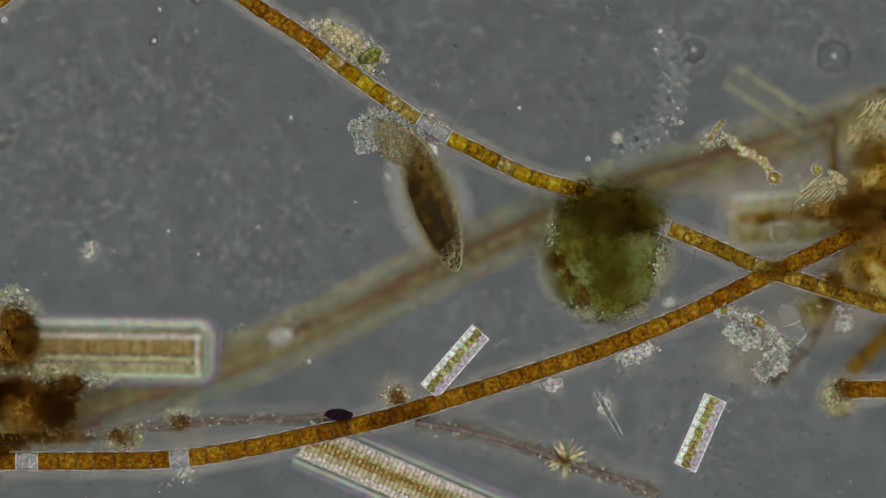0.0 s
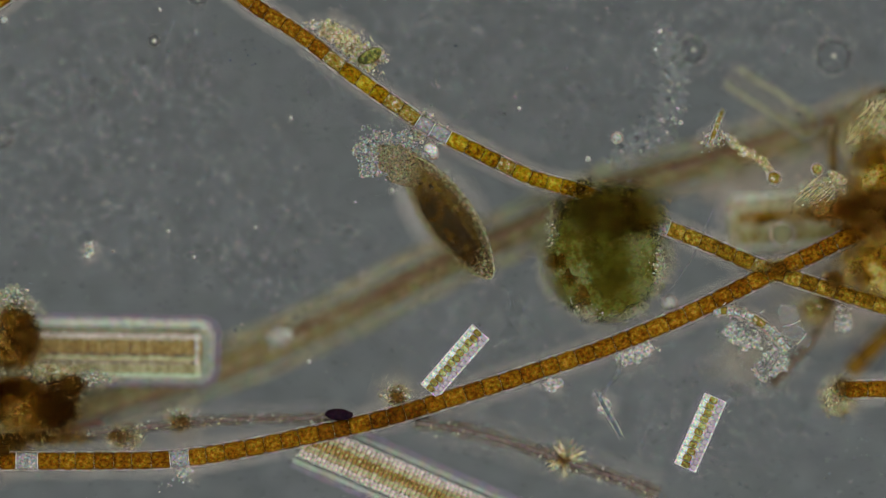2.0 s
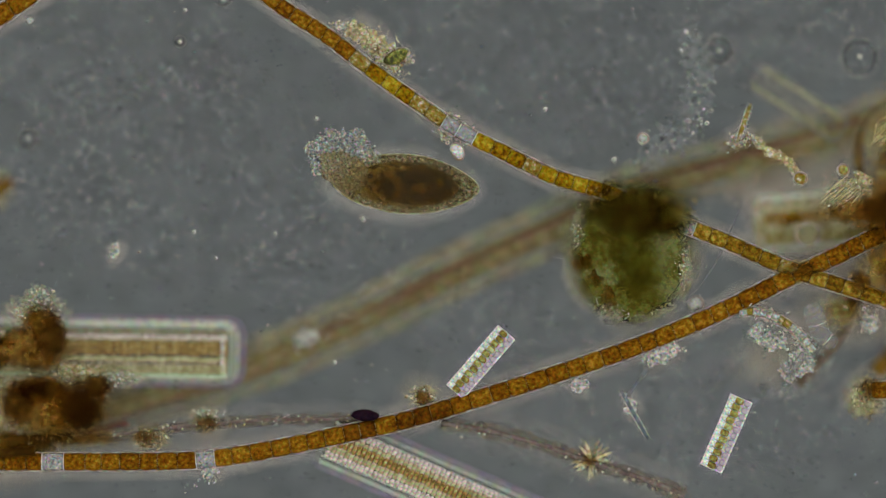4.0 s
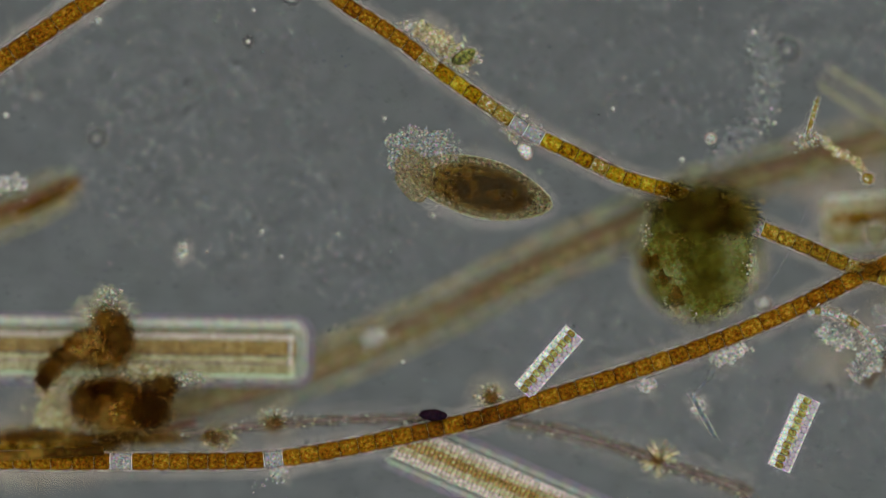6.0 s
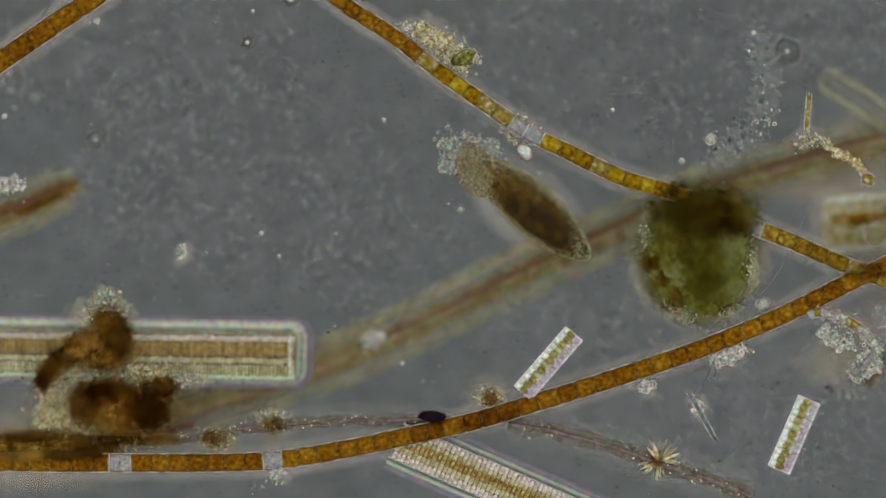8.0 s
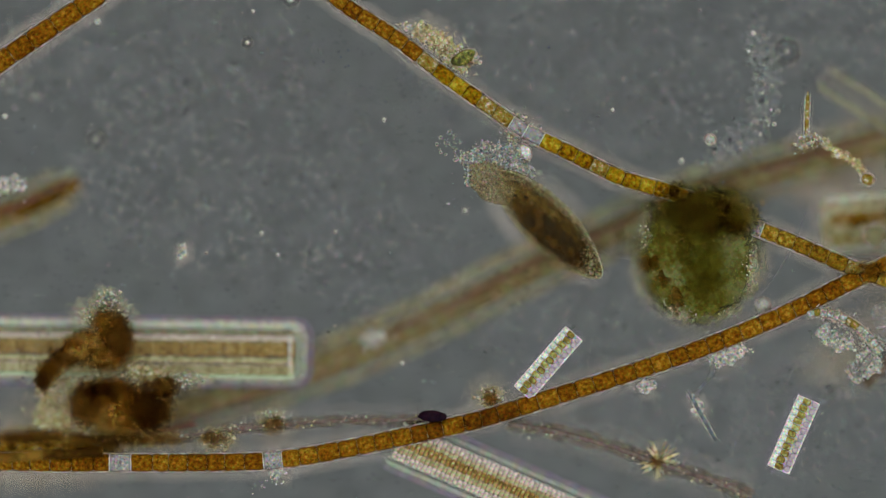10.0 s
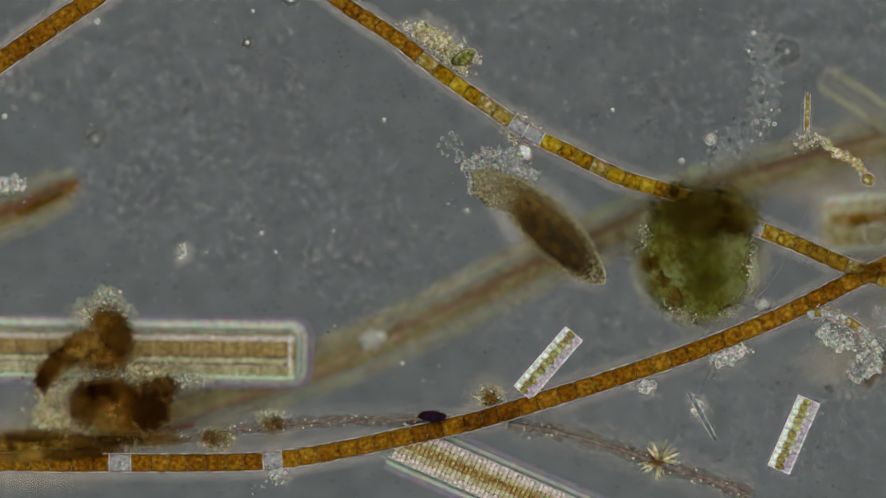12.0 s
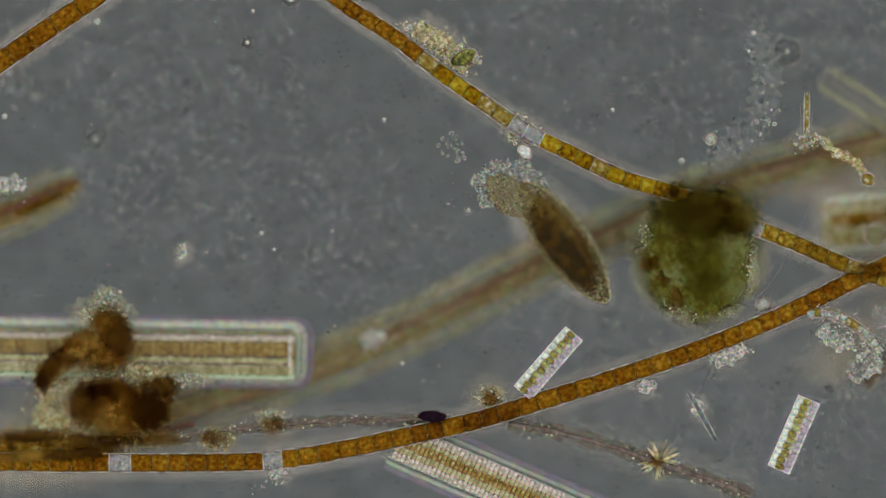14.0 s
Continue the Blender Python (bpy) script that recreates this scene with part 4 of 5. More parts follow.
clump("frayed_tuft", "yellowish frayed tuft at a filament's end", "detritus", [
    ("mass", "", (1660, 693, 12), (17, 15, 10), BROWN, 71), ("mass", "", (1648, 704, -4), (28, 30, 6), FLOCY, 76)],
    [("frayed yellowish end", (1646, 702, 8), (26, 28, 8), 70, (0.7, 1.8), FLOCY, 70, 0.0)])


# ---- flocs: loose pale granules ----
def floc(label, path, n, spread, size, material, seed, z=0, name="floc", deep=3.0, hoops=0.1, gel=GEL, halo=True):
    g = np.random.default_rng(seed + 900)
    top = thing(name, label, "floc", group="pale flocs")
    k = int(n * 0.42)
    h = int(n * hoops)
    tagged(link("granule", grains("granule", cloud(path, k, spread, seed, z, deep), g.uniform(size[0] * 0.4, size[1] * 0.5, k), 1, 0.5, seed), material, top), kind="stuff")
    if h:
        tagged(link("vesicle", rings("vesicle", cloud(path, h, spread * 0.9, seed + 1, z + 2, deep), g.uniform(size[0] * 0.7, size[1] * 0.7, h), seed, 0.35), material, top), kind="stuff")
    if len(path) > 1 and gel:
        if gel is not GELDIM and halo:
            # soft optical halo round the floc, built as a flat tube
            link("film", tube("film", smooth_path([plan(x, y, -70) for x, y in path], 12), spread * 2.4 + 8, 2, 10, 0.1, seed), HALO, top, "faint light halo built as a layer")
        line = smooth_path([plan(x, y, z - 3) for x, y in path], 5)
        n2 = len(line)
        g2 = [spread * 1.7 * (0.55 + 0.45 * math.sin(math.pi * (0.12 + 0.76 * i / (n2 - 1)))) * (1 + 0.25 * math.sin(i * 1.7 + seed) + 0.15 * math.sin(i * 3.1)) for i in range(n2)]
        link("gel", tube("gel", line, g2, 2.5, 14, 0.2, seed), gel, top, "granular clear gel")
        m = max(8, int(n * 0.38))
        tagged(link("fold", folds("fold", cloud(path, m, spread * 1.0, seed + 5, z + 1, 2), seed, (5, 6 + spread * 1.1)), FOLDY if material in (FLOCY,) else (HAZE if material is HAZE else FOLD), top, "thin curled membrane folds"), kind="stuff")
    return top


floc("pale greenish floc clinging to a golden filament", [(735, 50), (770, 70), (800, 95), (825, 125)], 280, 11, (2, 5), FLOCY, 101, gel=GELY)
floc("small orange-edged grains above the filament", [(712, 46), (732, 48)], 30, 4, (2, 5), FLOCY, 102)
floc("clear granules bursting from a broken cell", [(905, 215), (930, 232), (945, 240)], 170, 9, (2.5, 6), FLOC, 103)
floc("pale grains beside the broken cell", [(905, 225), (907, 248)], 50, 5, (2, 5), FLOCY, 105)
floc("clear granules beside an empty cell", [(488, 805), (490, 830), (482, 845)], 90, 8, (2, 6), FLOC, 106)
floc("tiny bluish grains below the filament", [(450, 870), (460, 866)], 26, 6, (1.5, 4), FLOCB, 107, gel=None)
floc("blurred grey floc drifting in a chain", [(1335, 50), (1345, 80), (1358, 130), (1352, 170), (1345, 215), (1330, 240)], 130, 16, (2.5, 7), HAZE, 108, -12, gel=GELDIM, hoops=0.08)
floc("blurred grey floc drifting in a chain", [(1360, 225), (1320, 240), (1290, 265), (1255, 295)], 110, 16, (2.5, 7), HAZE, 109, -12, gel=GELDIM, hoops=0.08)
floc("bright grains caught in the drifting grey chain", [(1330, 45), (1338, 75), (1352, 105), (1348, 140), (1352, 190), (1360, 228), (1330, 245)], 46, 8, (2, 5), FLOC, 133, -4, gel=None, hoops=0.2)
floc("yellowish floc at the root of a thin rod", [(1412, 262), (1425, 250), (1455, 248)], 110, 7, (2, 5), FLOCY, 110)
floc("pale floc strand ending in a green cell", [(1455, 250), (1480, 270), (1510, 285), (1530, 310)], 90, 5, (2, 4), FLOCY, 111, -6, gel=GELY, halo=False)
floc("pale floc along a bent chain of cells", [(1432, 552), (1460, 553), (1500, 570), (1540, 600), (1560, 618)], 220, 6, (2, 5.5), FLOC, 112)
floc("pale floc below a bent chain of cells", [(1450, 580), (1480, 605), (1510, 610)], 120, 9, (2, 5.5), FLOC, 113, halo=False)
floc("tangle of clear broken empty shells", [(1545, 620), (1520, 650), (1510, 665), (1560, 640)], 120, 9, (2, 5), FLOC, 114, halo=False)
floc("brownish blurred smear of debris", [(1570, 640), (1540, 670), (1500, 690), (1465, 700)], 60, 12, (5, 10), HAZE, 115, -40, gel=GELDIM)
floc("clear granules under the long filament", [(1255, 640), (1290, 630), (1320, 615)], 60, 8, (2, 6), FLOC, 116)
floc("small clear granules under the long filament", [(1128, 688), (1160, 680)], 40, 6, (2, 4.5), FLOCB, 117)
floc("pale floc beside a sheathed filament", [(-20, 340), (20, 325), (45, 332)], 80, 8, (2, 6), FLOC, 118, -15, halo=False)
floc("faint blurred floc under the stout filament", [(10, 160), (30, 140), (45, 170)], 60, 12, (3, 8), HAZE, 119, -40, gel=GELDIM)
floc("blurred white patch on the sheathed filament", [(640, 606), (680, 595)], 40, 9, (4, 9), FLOC, 120, -46, halo=False)
floc("dim tiny shell with pale grains", [(322, 432), (325, 450), (312, 452)], 26, 4, (2, 5), HAZE, 121, -4)
floc("dark specks scattered near the upper filament", [(545, 82), (600, 110), (660, 80), (720, 105), (790, 110)], 90, 20, (1.4, 3.4), SPECK, 122, gel=None, hoops=0.0)
clump("detritus_clump", "long brown bank of detritus along a dark filament", "detritus", [
    ("mass", "", (60, 776, -20), (100, 15, 8), RUST, 72),
    ("mass", "", (40, 796, -16), (90, 16, 8), OCHRE, 78),
    ("mass", "", (130, 794, -16), (76, 17, 8), OCHRE, 77),
    ("mass", "", (150, 786, -12), (60, 13, 8), RUST, 73),
    ("mass", "", (250, 776, -10), (90, 10, 8), RUST, 74)], (), "brown clumps")
floc("pale floc beside the brown clump", [(90, 690), (100, 720), (70, 745)], 90, 14, (2, 5), FLOCY, 124, -30, gel=GELY, halo=False)
floc("yellowish fuzz between brown clumps", [(70, 700), (105, 690), (140, 662)], 130, 13, (2, 6), FLOCY, 127, -24, gel=GELY, halo=False)
floc("yellowish fuzz under the rounded clump", [(60, 745), (110, 748), (150, 768), (230, 775)], 140, 11, (2, 6), FLOCY, 128, -24, gel=GELY, halo=False)
floc("pale fuzz above the rounded clump", [(225, 655), (260, 662), (300, 664)], 90, 8, (2, 5), FLOCY, 129, -10, gel=GELY, halo=False)
floc("pale yellow fuzz on the orange-brown mass", [(1600, 330), (1630, 345), (1650, 310)], 70, 12, (2, 6), FLOCY, 130, -2, gel=GELY, halo=False)
floc("pale floc under the golden filament", [(1660, 560), (1655, 590)], 60, 8, (2, 5), FLOC, 126, -10, halo=False)


# ---- thin threads, needles, single cells ----
def thread(label, pts, wide, material, seed, z=-20, n=60):
    top = thing("thread", label, "alga", group="thin threads")
    line = smooth_path([plan(x, y, z) for x, y in pts], 9)
    link("strand", tube("strand", line, wide * 0.62, wide * 0.6, 8, 0.2, seed), material, top)
    link("gel", tube("gel", [p - Vector((0, 0, 0.005)) for p in line], wide * 1.9, 2, 10, 0.22, seed + 1), DULLGEL, top, "loose granular coat")
    link("sheath", tube("sheath", [p - Vector((0, 0, 0.012)) for p in line], wide * 2.7, 2, 10, 0.25, seed + 3), GELDIM, top, "pale loose sheath")
    # pale light band along the thread, built as a wide flat tube
    link("film", tube("film", [p - Vector((0, 0, 0.060)) for p in line], wide * 5.5, wide * 0.6, 8, 0.1, seed), FAINTHALO, top)
    g = np.random.default_rng(seed)
    tagged(link("clod", grains("clod", cloud(pts, n, wide * 0.6, seed + 2, z, 2), g.uniform(0.8, 2.0, n), 1, 0.5, seed + 2), DULLRED, top, "dull clinging clods"), kind="stuff")
    tagged(link("grain", grains("grain", cloud(pts, n, wide * 1.1, seed, z + 2, 2), g.uniform(0.8, 2.2, n), 1, 0.3, seed), FLOCY, top, "pale clinging grains"), kind="stuff")
    return top


thread("dull purple-brown thread with clinging grains", [(318, 772), (420, 760), (500, 752), (600, 745), (700, 744), (770, 742)], 5, DULL, 131, -8, 100)
thread("dull brown thread passing under the long filament", [(900, 750), (980, 764), (1080, 790), (1180, 825), (1260, 850), (1330, 878)], 7, DULL, 132, -10, 100)


def bristle(label, x, y, z, n, seed):
    top = thing("bristle_tuft", label, "alga clump")
    g = np.random.default_rng(seed)
    for k in range(n):
        a = radians(g.uniform(0, 360))
        ln = g.uniform(20, 36) + 9 * max(0.0, -math.sin(a))
        c = plan(x, y, z)
        e = plan(x + ln * math.cos(a), y + ln * math.sin(a), z + g.uniform(-8, 8))
        line = [c.lerp(e, t) for t in (0, 0.3, 0.7, 1.0)]
        link("bristle", tube("bristle", line, [1.6, 2.8, 2.2, 0.5], [1.2, 2, 2, 0.5], 6, 0.2, k), (FLOCY, FOLDY, SKINGRAIN)[k % 3], top)
    link("middle", lump("middle", (x, y + 2, z + 4), (15, 13, 6), seed, 1.0, 4), RUSTSOFT, top, "brown knotted middle")
    link("gel", lump("gel", (x, y - 2, z - 12), (40, 40, 3), seed + 1, 1.0, 4), FLUFF, top, "granular clear gel")
    return top


bristle("star-shaped tuft of pale yellowish bristles", 1166, 816, -9, 30, 5)


def needle(label, x0, y0, x1, y1, half, material, z=0, group="needle diatoms"):
    c = plan((x0 + x1) / 2, (y0 + y1) / 2, z)
    ln = math.hypot(x1 - x0, y1 - y0)
    turn = math.degrees(math.atan2(-(y1 - y0), x1 - x0))
    top = thing("needle_diatom", label, "diatom", pose(*c, 0, 0, turn), group)
    xs = np.linspace(-0.5, 0.5, 11)
    line = [Vector((x * ln * MM, 0, 0)) for x in xs]
    w = [max(0.4, half * (1 - (2 * abs(x)) ** 3)) for x in xs]
    link("case", tube("case", line, w, w, 8), material, top)
    link("wall", tube("wall", line, [0.3 * v for v in w], w, 6, 0, 1, shift=half * 0.9), FLOC, top, "bright edge")
    link("wall", tube("wall", line, [0.3 * v for v in w], w, 6, 0, 1, shift=-half * 0.9), FLOC, top, "bright edge")
    # light halo of the needle, built as a flat tube
    link("film", tube("film", [p - Vector((0, 0, 0.006)) for p in line], [v * 2.6 for v in w], 2, 8), FAINTHALO, top)
    return top


needle("thin clear needle diatom with a dark tip", 1216, 690, 1267, 781, 4.4, NEEDLE)
thin_rod = needle("thin amber rod standing on a floc", 1425, 243, 1425, 163, 5.0, PALECELL, 3)
floc("dark beads on the clear needle", [(1225, 700), (1240, 725), (1222, 728)], 24, 4, (2, 5), FLOCB, 141)


def cell(label, x, y, radii, turn, material, z=0, name="algal_cell", group="single cells", film=1.6):
    top = thing(name, label, "alga", pose(*plan(x, y, z), 0, 0, turn), group)
    bv, bf = ball(3)
    w = 1 + 0.08 * np.sin(bv @ np.array([3.1, 2.2, 1.7]) + x)
    link("body", mesh("body", bv * w[:, None] * np.array(radii) * MM, bf), material, top)
    if radii[0] > 7:
        loop = [Vector((math.cos(a) * radii[0] * 1.12 * MM, math.sin(a) * radii[1] * 1.12 * MM, 0)) for a in np.linspace(0, 2 * math.pi, 33)]
        link("wall", tube("wall", loop, 1.5, 1.5, 6, 0.3, int(x)), WALL, top, "thin pale cell wall")
    # film: the cell's light halo, built as a flat disc
    if film:
        link("film", mesh("film", bv * np.array([radii[0] * film, radii[1] * film, 2]) * MM + np.array([0, 0, -0.006]), bf), FAINTHALO, top)
    return top


cell("bright white lump under the broken cell", 929, 270, (14, 10, 8), -62, WHITE, 2, "pale_lump", "single cells", 1.4)
cell("olive-green wedge-shaped cell beside pale floc", 820, 103, (23, 12, 9), 25, LEAF)
floc("pale bubbly lump beside a green wedge cell", [(844, 98), (838, 112)], 26, 4, (2, 4.5), FLOCY, 134, 2, halo=False)
cell("round pale bright cell in open water", 1257, 247, (8.5, 8.5, 8), 0, SHINE)
cell("round pale cell, slightly blurred", 1350, 540, (12, 12, 9), 0, SHINE, -14)
cell("round green cell at a strand's end", 1535, 318, (11, 10, 8), 0, PALECELL)
cell("round yellowish cell beside the brown mass", 1611, 303, (9, 9, 8), 0, OLIVE)
cell("round greenish disc cell with a clear rim", 1549, 418, (18, 18, 5), 0, PALEDISC, -20)
for x, y, rr in ((1084, 195, 3.4), (680, 212, 3.6), (448, 20, 3), (173, 38, 6), (9, 206, 5), (1455, 732, 1.6), (712, 643, 4), (463, 412, 3), (1206, 285, 5)):
    cell("tiny bright grain in open water", x, y, (rr, rr, rr), 0, SHINE, 0, "grain", "bright grains")


def strands(name, label, category, lines, half, material, z=0, part_name="fibre", group=""):
    """Fine fibres, each through a few plan places."""
    top = thing(name, label, category, group=group)
    for k, pts in enumerate(lines):
        line = smooth_path([plan(x, y, z) for x, y in pts], 6)
        taper = [half * (0.35 + 0.65 * math.sin(math.pi * (0.06 + 0.88 * i / (len(line) - 1)))) for i in range(len(line))]
        link(part_name, tube(part_name, line, taper if half < 2 else half, min(half, 12), 6 if half < 5 else 14, 0.3 if half < 5 else 0.08, k), material, top)
    return top


gf = np.random.default_rng(88)
strands("bowed_rim", "thin brown bowed membrane round pale fibres", "detritus", [[(1642, 320), (1637, 262), (1654, 212), (1690, 180), (1740, 166), (1800, 176)]], 8, BROWN, -56, "strand")
fib = []
for k in range(46):
    mx, my, sp = ((1698, 218, 26), (1672, 248, 14), (1724, 200, 16))[k % 3]
    a = gf.normal(-0.95, 0.28); x, y = mx + gf.normal() * sp * 0.6, my + gf.normal() * sp * 0.45
    ln = gf.uniform(14, 34)
    fib.append([(x, y), (x + ln * 0.5 * math.cos(a), y + ln * 0.5 * math.sin(a) + 2), (x + ln * math.cos(a), y + ln * math.sin(a))])
strands("fibre_tuft", "pale fibres fanning out of the brown mass", "fibres", fib, 0.9, FOLDY, -4)
fib = []
for k in range(14):
    x, y = 1608 + gf.normal() * 14, 345 + gf.normal() * 12
    fib.append([(x - 14, y + 12), (x, y + gf.normal() * 3), (x + 16, y - 12)])
strands("fibre_tuft", "pale slanting fibres beside the brown mass", "fibres", fib, 0.9, FOLDY, 6)
strands("hair", "very thin grey hair in open water", "hair", [[(1434, 356), (1412, 410), (1388, 462), (1358, 508), (1338, 526)]], 1.3, HAIR, -4, "strand", group="fine hairs")
strands("hair", "very thin grey hair beside a stout filament", "hair", [[(98, -8), (80, 24), (66, 44)]], 1.5, HAIR, -6, "strand", group="fine hairs")
strands("hair", "thin grey stalk of a clear needle", "hair", [[(1262, 640), (1258, 664), (1242, 684), (1228, 706)]], 4.2, HAIR, -4, "strand", group="fine hairs")
strands("hair", "curved fine lines beside the green clump", "hair", [[(1134, 452), (1130, 470), (1140, 490), (1152, 500)], [(1128, 450), (1122, 468), (1132, 492)], [(1096, 456), (1120, 462), (1140, 474)]], 1.0, HAIR, 2, "strand", group="fine hairs")


strands("rust_strand", "long blurred reddish strand beside brown clumps", "detritus", [[(-60, 782), (60, 779), (170, 774), (270, 766), (345, 752)]], 7, RUSSET, -34, "strand")
strands("dark_streak", "dark brown blurred streak over an amber filament", "detritus", [[(-60, 812), (0, 809), (60, 806), (112, 801)]], 9, BROWN, 36, "strand")
strands("rust_strand", "blurred reddish-brown strand below a dark clump", "detritus", [[(1640, 512), (1628, 556), (1604, 600), (1572, 640), (1530, 684)]], 9, DULLRED, -36, "strand")
strands("dark_streak", "russet blurred streak over an amber filament", "detritus", [[(90, 806), (130, 803), (182, 800)]], 8, BROWN, 26, "strand")
# added haze layers that brighten the water round debris
for hx, hy, hw, hh in ((1600, 290, 150, 90), (1490, 325, 120, 70), (1560, 240, 130, 60), (1650, 560, 110, 80), (1570, 400, 130, 70), (1500, 640, 110, 70), (90, 730, 110, 70), (200, 640, 130, 90), (1700, 520, 120, 80), (1590, 560, 110, 70), (1600, 480, 110, 70), (1440, 310, 120, 70), (300, 700, 170, 60), (60, 830, 190, 50)):
    patch = thing("haze_patch", "faint pale haze patch added among debris", "mucus", group="mucus patches")
    link("film", lump("film", (hx, hy, -100), (hw, hh, 3), hx * 0.1, 0.7, 4), HALOSOFT, patch)


def shell(label, x, y, turn, length, width, z=2):
    """An empty box-shaped diatom case: clear plate with a bright raised rim and a cross wall."""
    top = thing("empty_shell", label, "diatom", pose(*plan(x, y, z), 0, 0, turn), "empty diatom shells")
    link("plate", slab("plate", length, width, 4, width * 0.3), SHELLCLEAR, top)
    a = [Vector((math.copysign(abs(math.cos(t)) ** 0.5, math.cos(t)) * length / 2 * MM, math.copysign(abs(math.sin(t)) ** 0.5, math.sin(t)) * width / 2 * MM, 0.003)) for t in np.linspace(0, 2 * math.pi, 41)]
    link("rim", tube("rim", a, 0.7, 1.0, 6, 0.35, int(x)), HAZE, top, "bright raised rim")
    link("cross_wall", tube("cross_wall", [Vector((0.1 * length * MM, -width / 2 * MM, 0.003)), Vector((0.14 * length * MM, 0, 0.003)), Vector((0.1 * length * MM, width / 2 * MM, 0.003))], 1.0, 1.2, 6), FLOC, top)
    return top


shell("clear empty box-shaped diatom shell, upright", 1563, 570, -72, 62, 34)
shell("clear empty box-shaped diatom shell, aslant", 1580, 600, -40, 44, 26)
shell("clear empty slender diatom shell", 1530, 645, 55, 44, 12)
shell("clear empty diatom shell in the tangle", 1512, 655, -60, 34, 15)
filament("cell_chain", "bent chain of pale emptied cells", [(1428, 556), (1456, 553), (1496, 566), (1530, 590), (1556, 622)], 7.5, 2, 12, GEL, [(1440, 1450, PALE), (1500, 1512, PALE)], 8, "pale chains")


def bubble(label, x, y, r, z, dot=4):
    """A blurred speck far from the sharp plane: a bright middle in a dark ring."""
    top = thing("speck_ring", label, "speck", pose(*plan(x, y, z)), "ringed specks")
    line = [Vector((math.cos(a) * r * MM, math.sin(a) * r * MM, 0)) for a in np.linspace(0, 2 * math.pi, 33)]
    link("ring", tube("ring", line, 5, 2, 6), MOTEDARK, top)
    line = [Vector((math.cos(a) * r * 1.3 * MM, math.sin(a) * r * 1.3 * MM, 0)) for a in np.linspace(0, 2 * math.pi, 33)]
    link("outer_ring", tube("outer_ring", line, 3, 2, 6), FAINTHALO, top)
    bv, bf = ball(2)
    link("middle", mesh("middle", bv * dot * 0.7 * MM, bf), FLOC, top)
    return top


bubble("grey speck with a dark ring", 1392, 92, 20, -26, 5)
bubble("grey speck with a dark ring", 1640, 103, 27, -26, 6)
bubble("pale faint speck with a ring", 170, 248, 14, -26, 3)
bubble("small pale speck with a ring", 438, 76, 7, -4, 5)
bubble("pale speck with a ring, half hidden", 515, -2, 12, -16, 8)


def motes():
    g = np.random.default_rng(77)
    # the countless ones are added as image grain, the sparse ones are specks
    for label, n, lo, hi, zz, mt in (("countless faint grey motes standing in for image grain", 5000, 1.2, 4.2, (-14, -2), MOTE), ("sparse fine pale motes in the water", 110, 1.0, 2.4, (-25, 5), HAZE)):
        cs = [plan(g.uniform(-60, 1780), g.uniform(-40, 920), g.uniform(*zz)) for _ in range(n)]
        me = grains("motes", [Vector((c.x / 1.5, c.y, c.z)) for c in cs], g.uniform(lo, hi, n), 1, 0.3, 77, 0.3)
        me.transform(Matrix.Diagonal((1.5, 1, 1, 1)))
        tagged(link("motes", me, mt), label, "motes", kind="stuff")


motes()
# added films that lay image grain over the open water
for sx, sy, sw, sh in ((420, 310, 330, 200), (250, 95, 330, 120), (1010, 125, 340, 170), (1300, 725, 340, 150), (1530, 50, 230, 110), (1010, 590, 190, 90), (700, 480, 160, 110)):
    mottle = link("smear_film", lump("smear_film", (sx, sy, -15), (sw * 1.1, sh * 1.1, 0.5), sx * 0.1, 0.5, 4), GRAINFILM)
    tagged(mottle, "thin clear film added to carry fine image grain", "film", kind="structure")


# ---- the animal ----
def body_of(name, length, width, high, lump, seed, head=0.0, sub=4):
    """A leaf-shaped body along x, pointed towards +x."""
    bv, bf = ball(sub)
    v = bv.copy()
    x = v[:, 0]
    taper = 1 - 0.28 * np.clip(x, 0, 1) ** 2 - 0.12 * np.clip(-x, 0, 1) ** 2
    out = np.stack([x * length / 2, v[:, 1] * width / 2 * taper, v[:, 2] * high / 2 * taper], 1)
    d = np.array([noise.noise(Vector(p) * 0.07 + Vector((seed, 0, 0))) + 0.5 * noise.noise(Vector(p) * 0.2) for p in out])
    out = out * (1 + lump * d[:, None])
    return mesh(name, out * MM, bf)


animal = thing("microscopic_animal", "brown leaf-shaped water animal with a dark gut and granular crown", "animal", pose(*plan(848, 326, 4)))
link("body", body_of("body", 262, 106, 58, 0.03, 3), SKIN, animal, "clear granular skin")
# bright optical halo round the body, built as a leaf-shaped layer
halo = link("film", body_of("film", 292, 138, 4, 0.02, 5), HALOB, animal, "faint light halo built as a layer under the body")
link("margin", body_of("margin", 258, 103, 8, 0.03, 3), MARGIN, animal, "clear granular margin").location.z = -0.008
g0 = np.random.default_rng(300)


def soft_lump(name, radii, seed, taper=0.0, sub=5, amp=1.0):
    """A lumpy mass about its own middle, sizes in millimetres."""
    bv, bf = ball(sub)
    o = Vector((seed * 1.7, seed * 2.9, seed))
    out = []
    for p in bv:
        k = 1 - taper * p[0]
        v = Vector((p[0] * radii[0], p[1] * radii[1] * k, p[2] * radii[2] * k))
        d = 0.16 * noise.noise(v * 0.03 + o) + 0.09 * noise.noise(v * 0.08 + o) + 0.015 * noise.noise(v * 0.15 + o)
        out.append(v * (1 + amp * d) * MM)
    return mesh(name, out, bf)


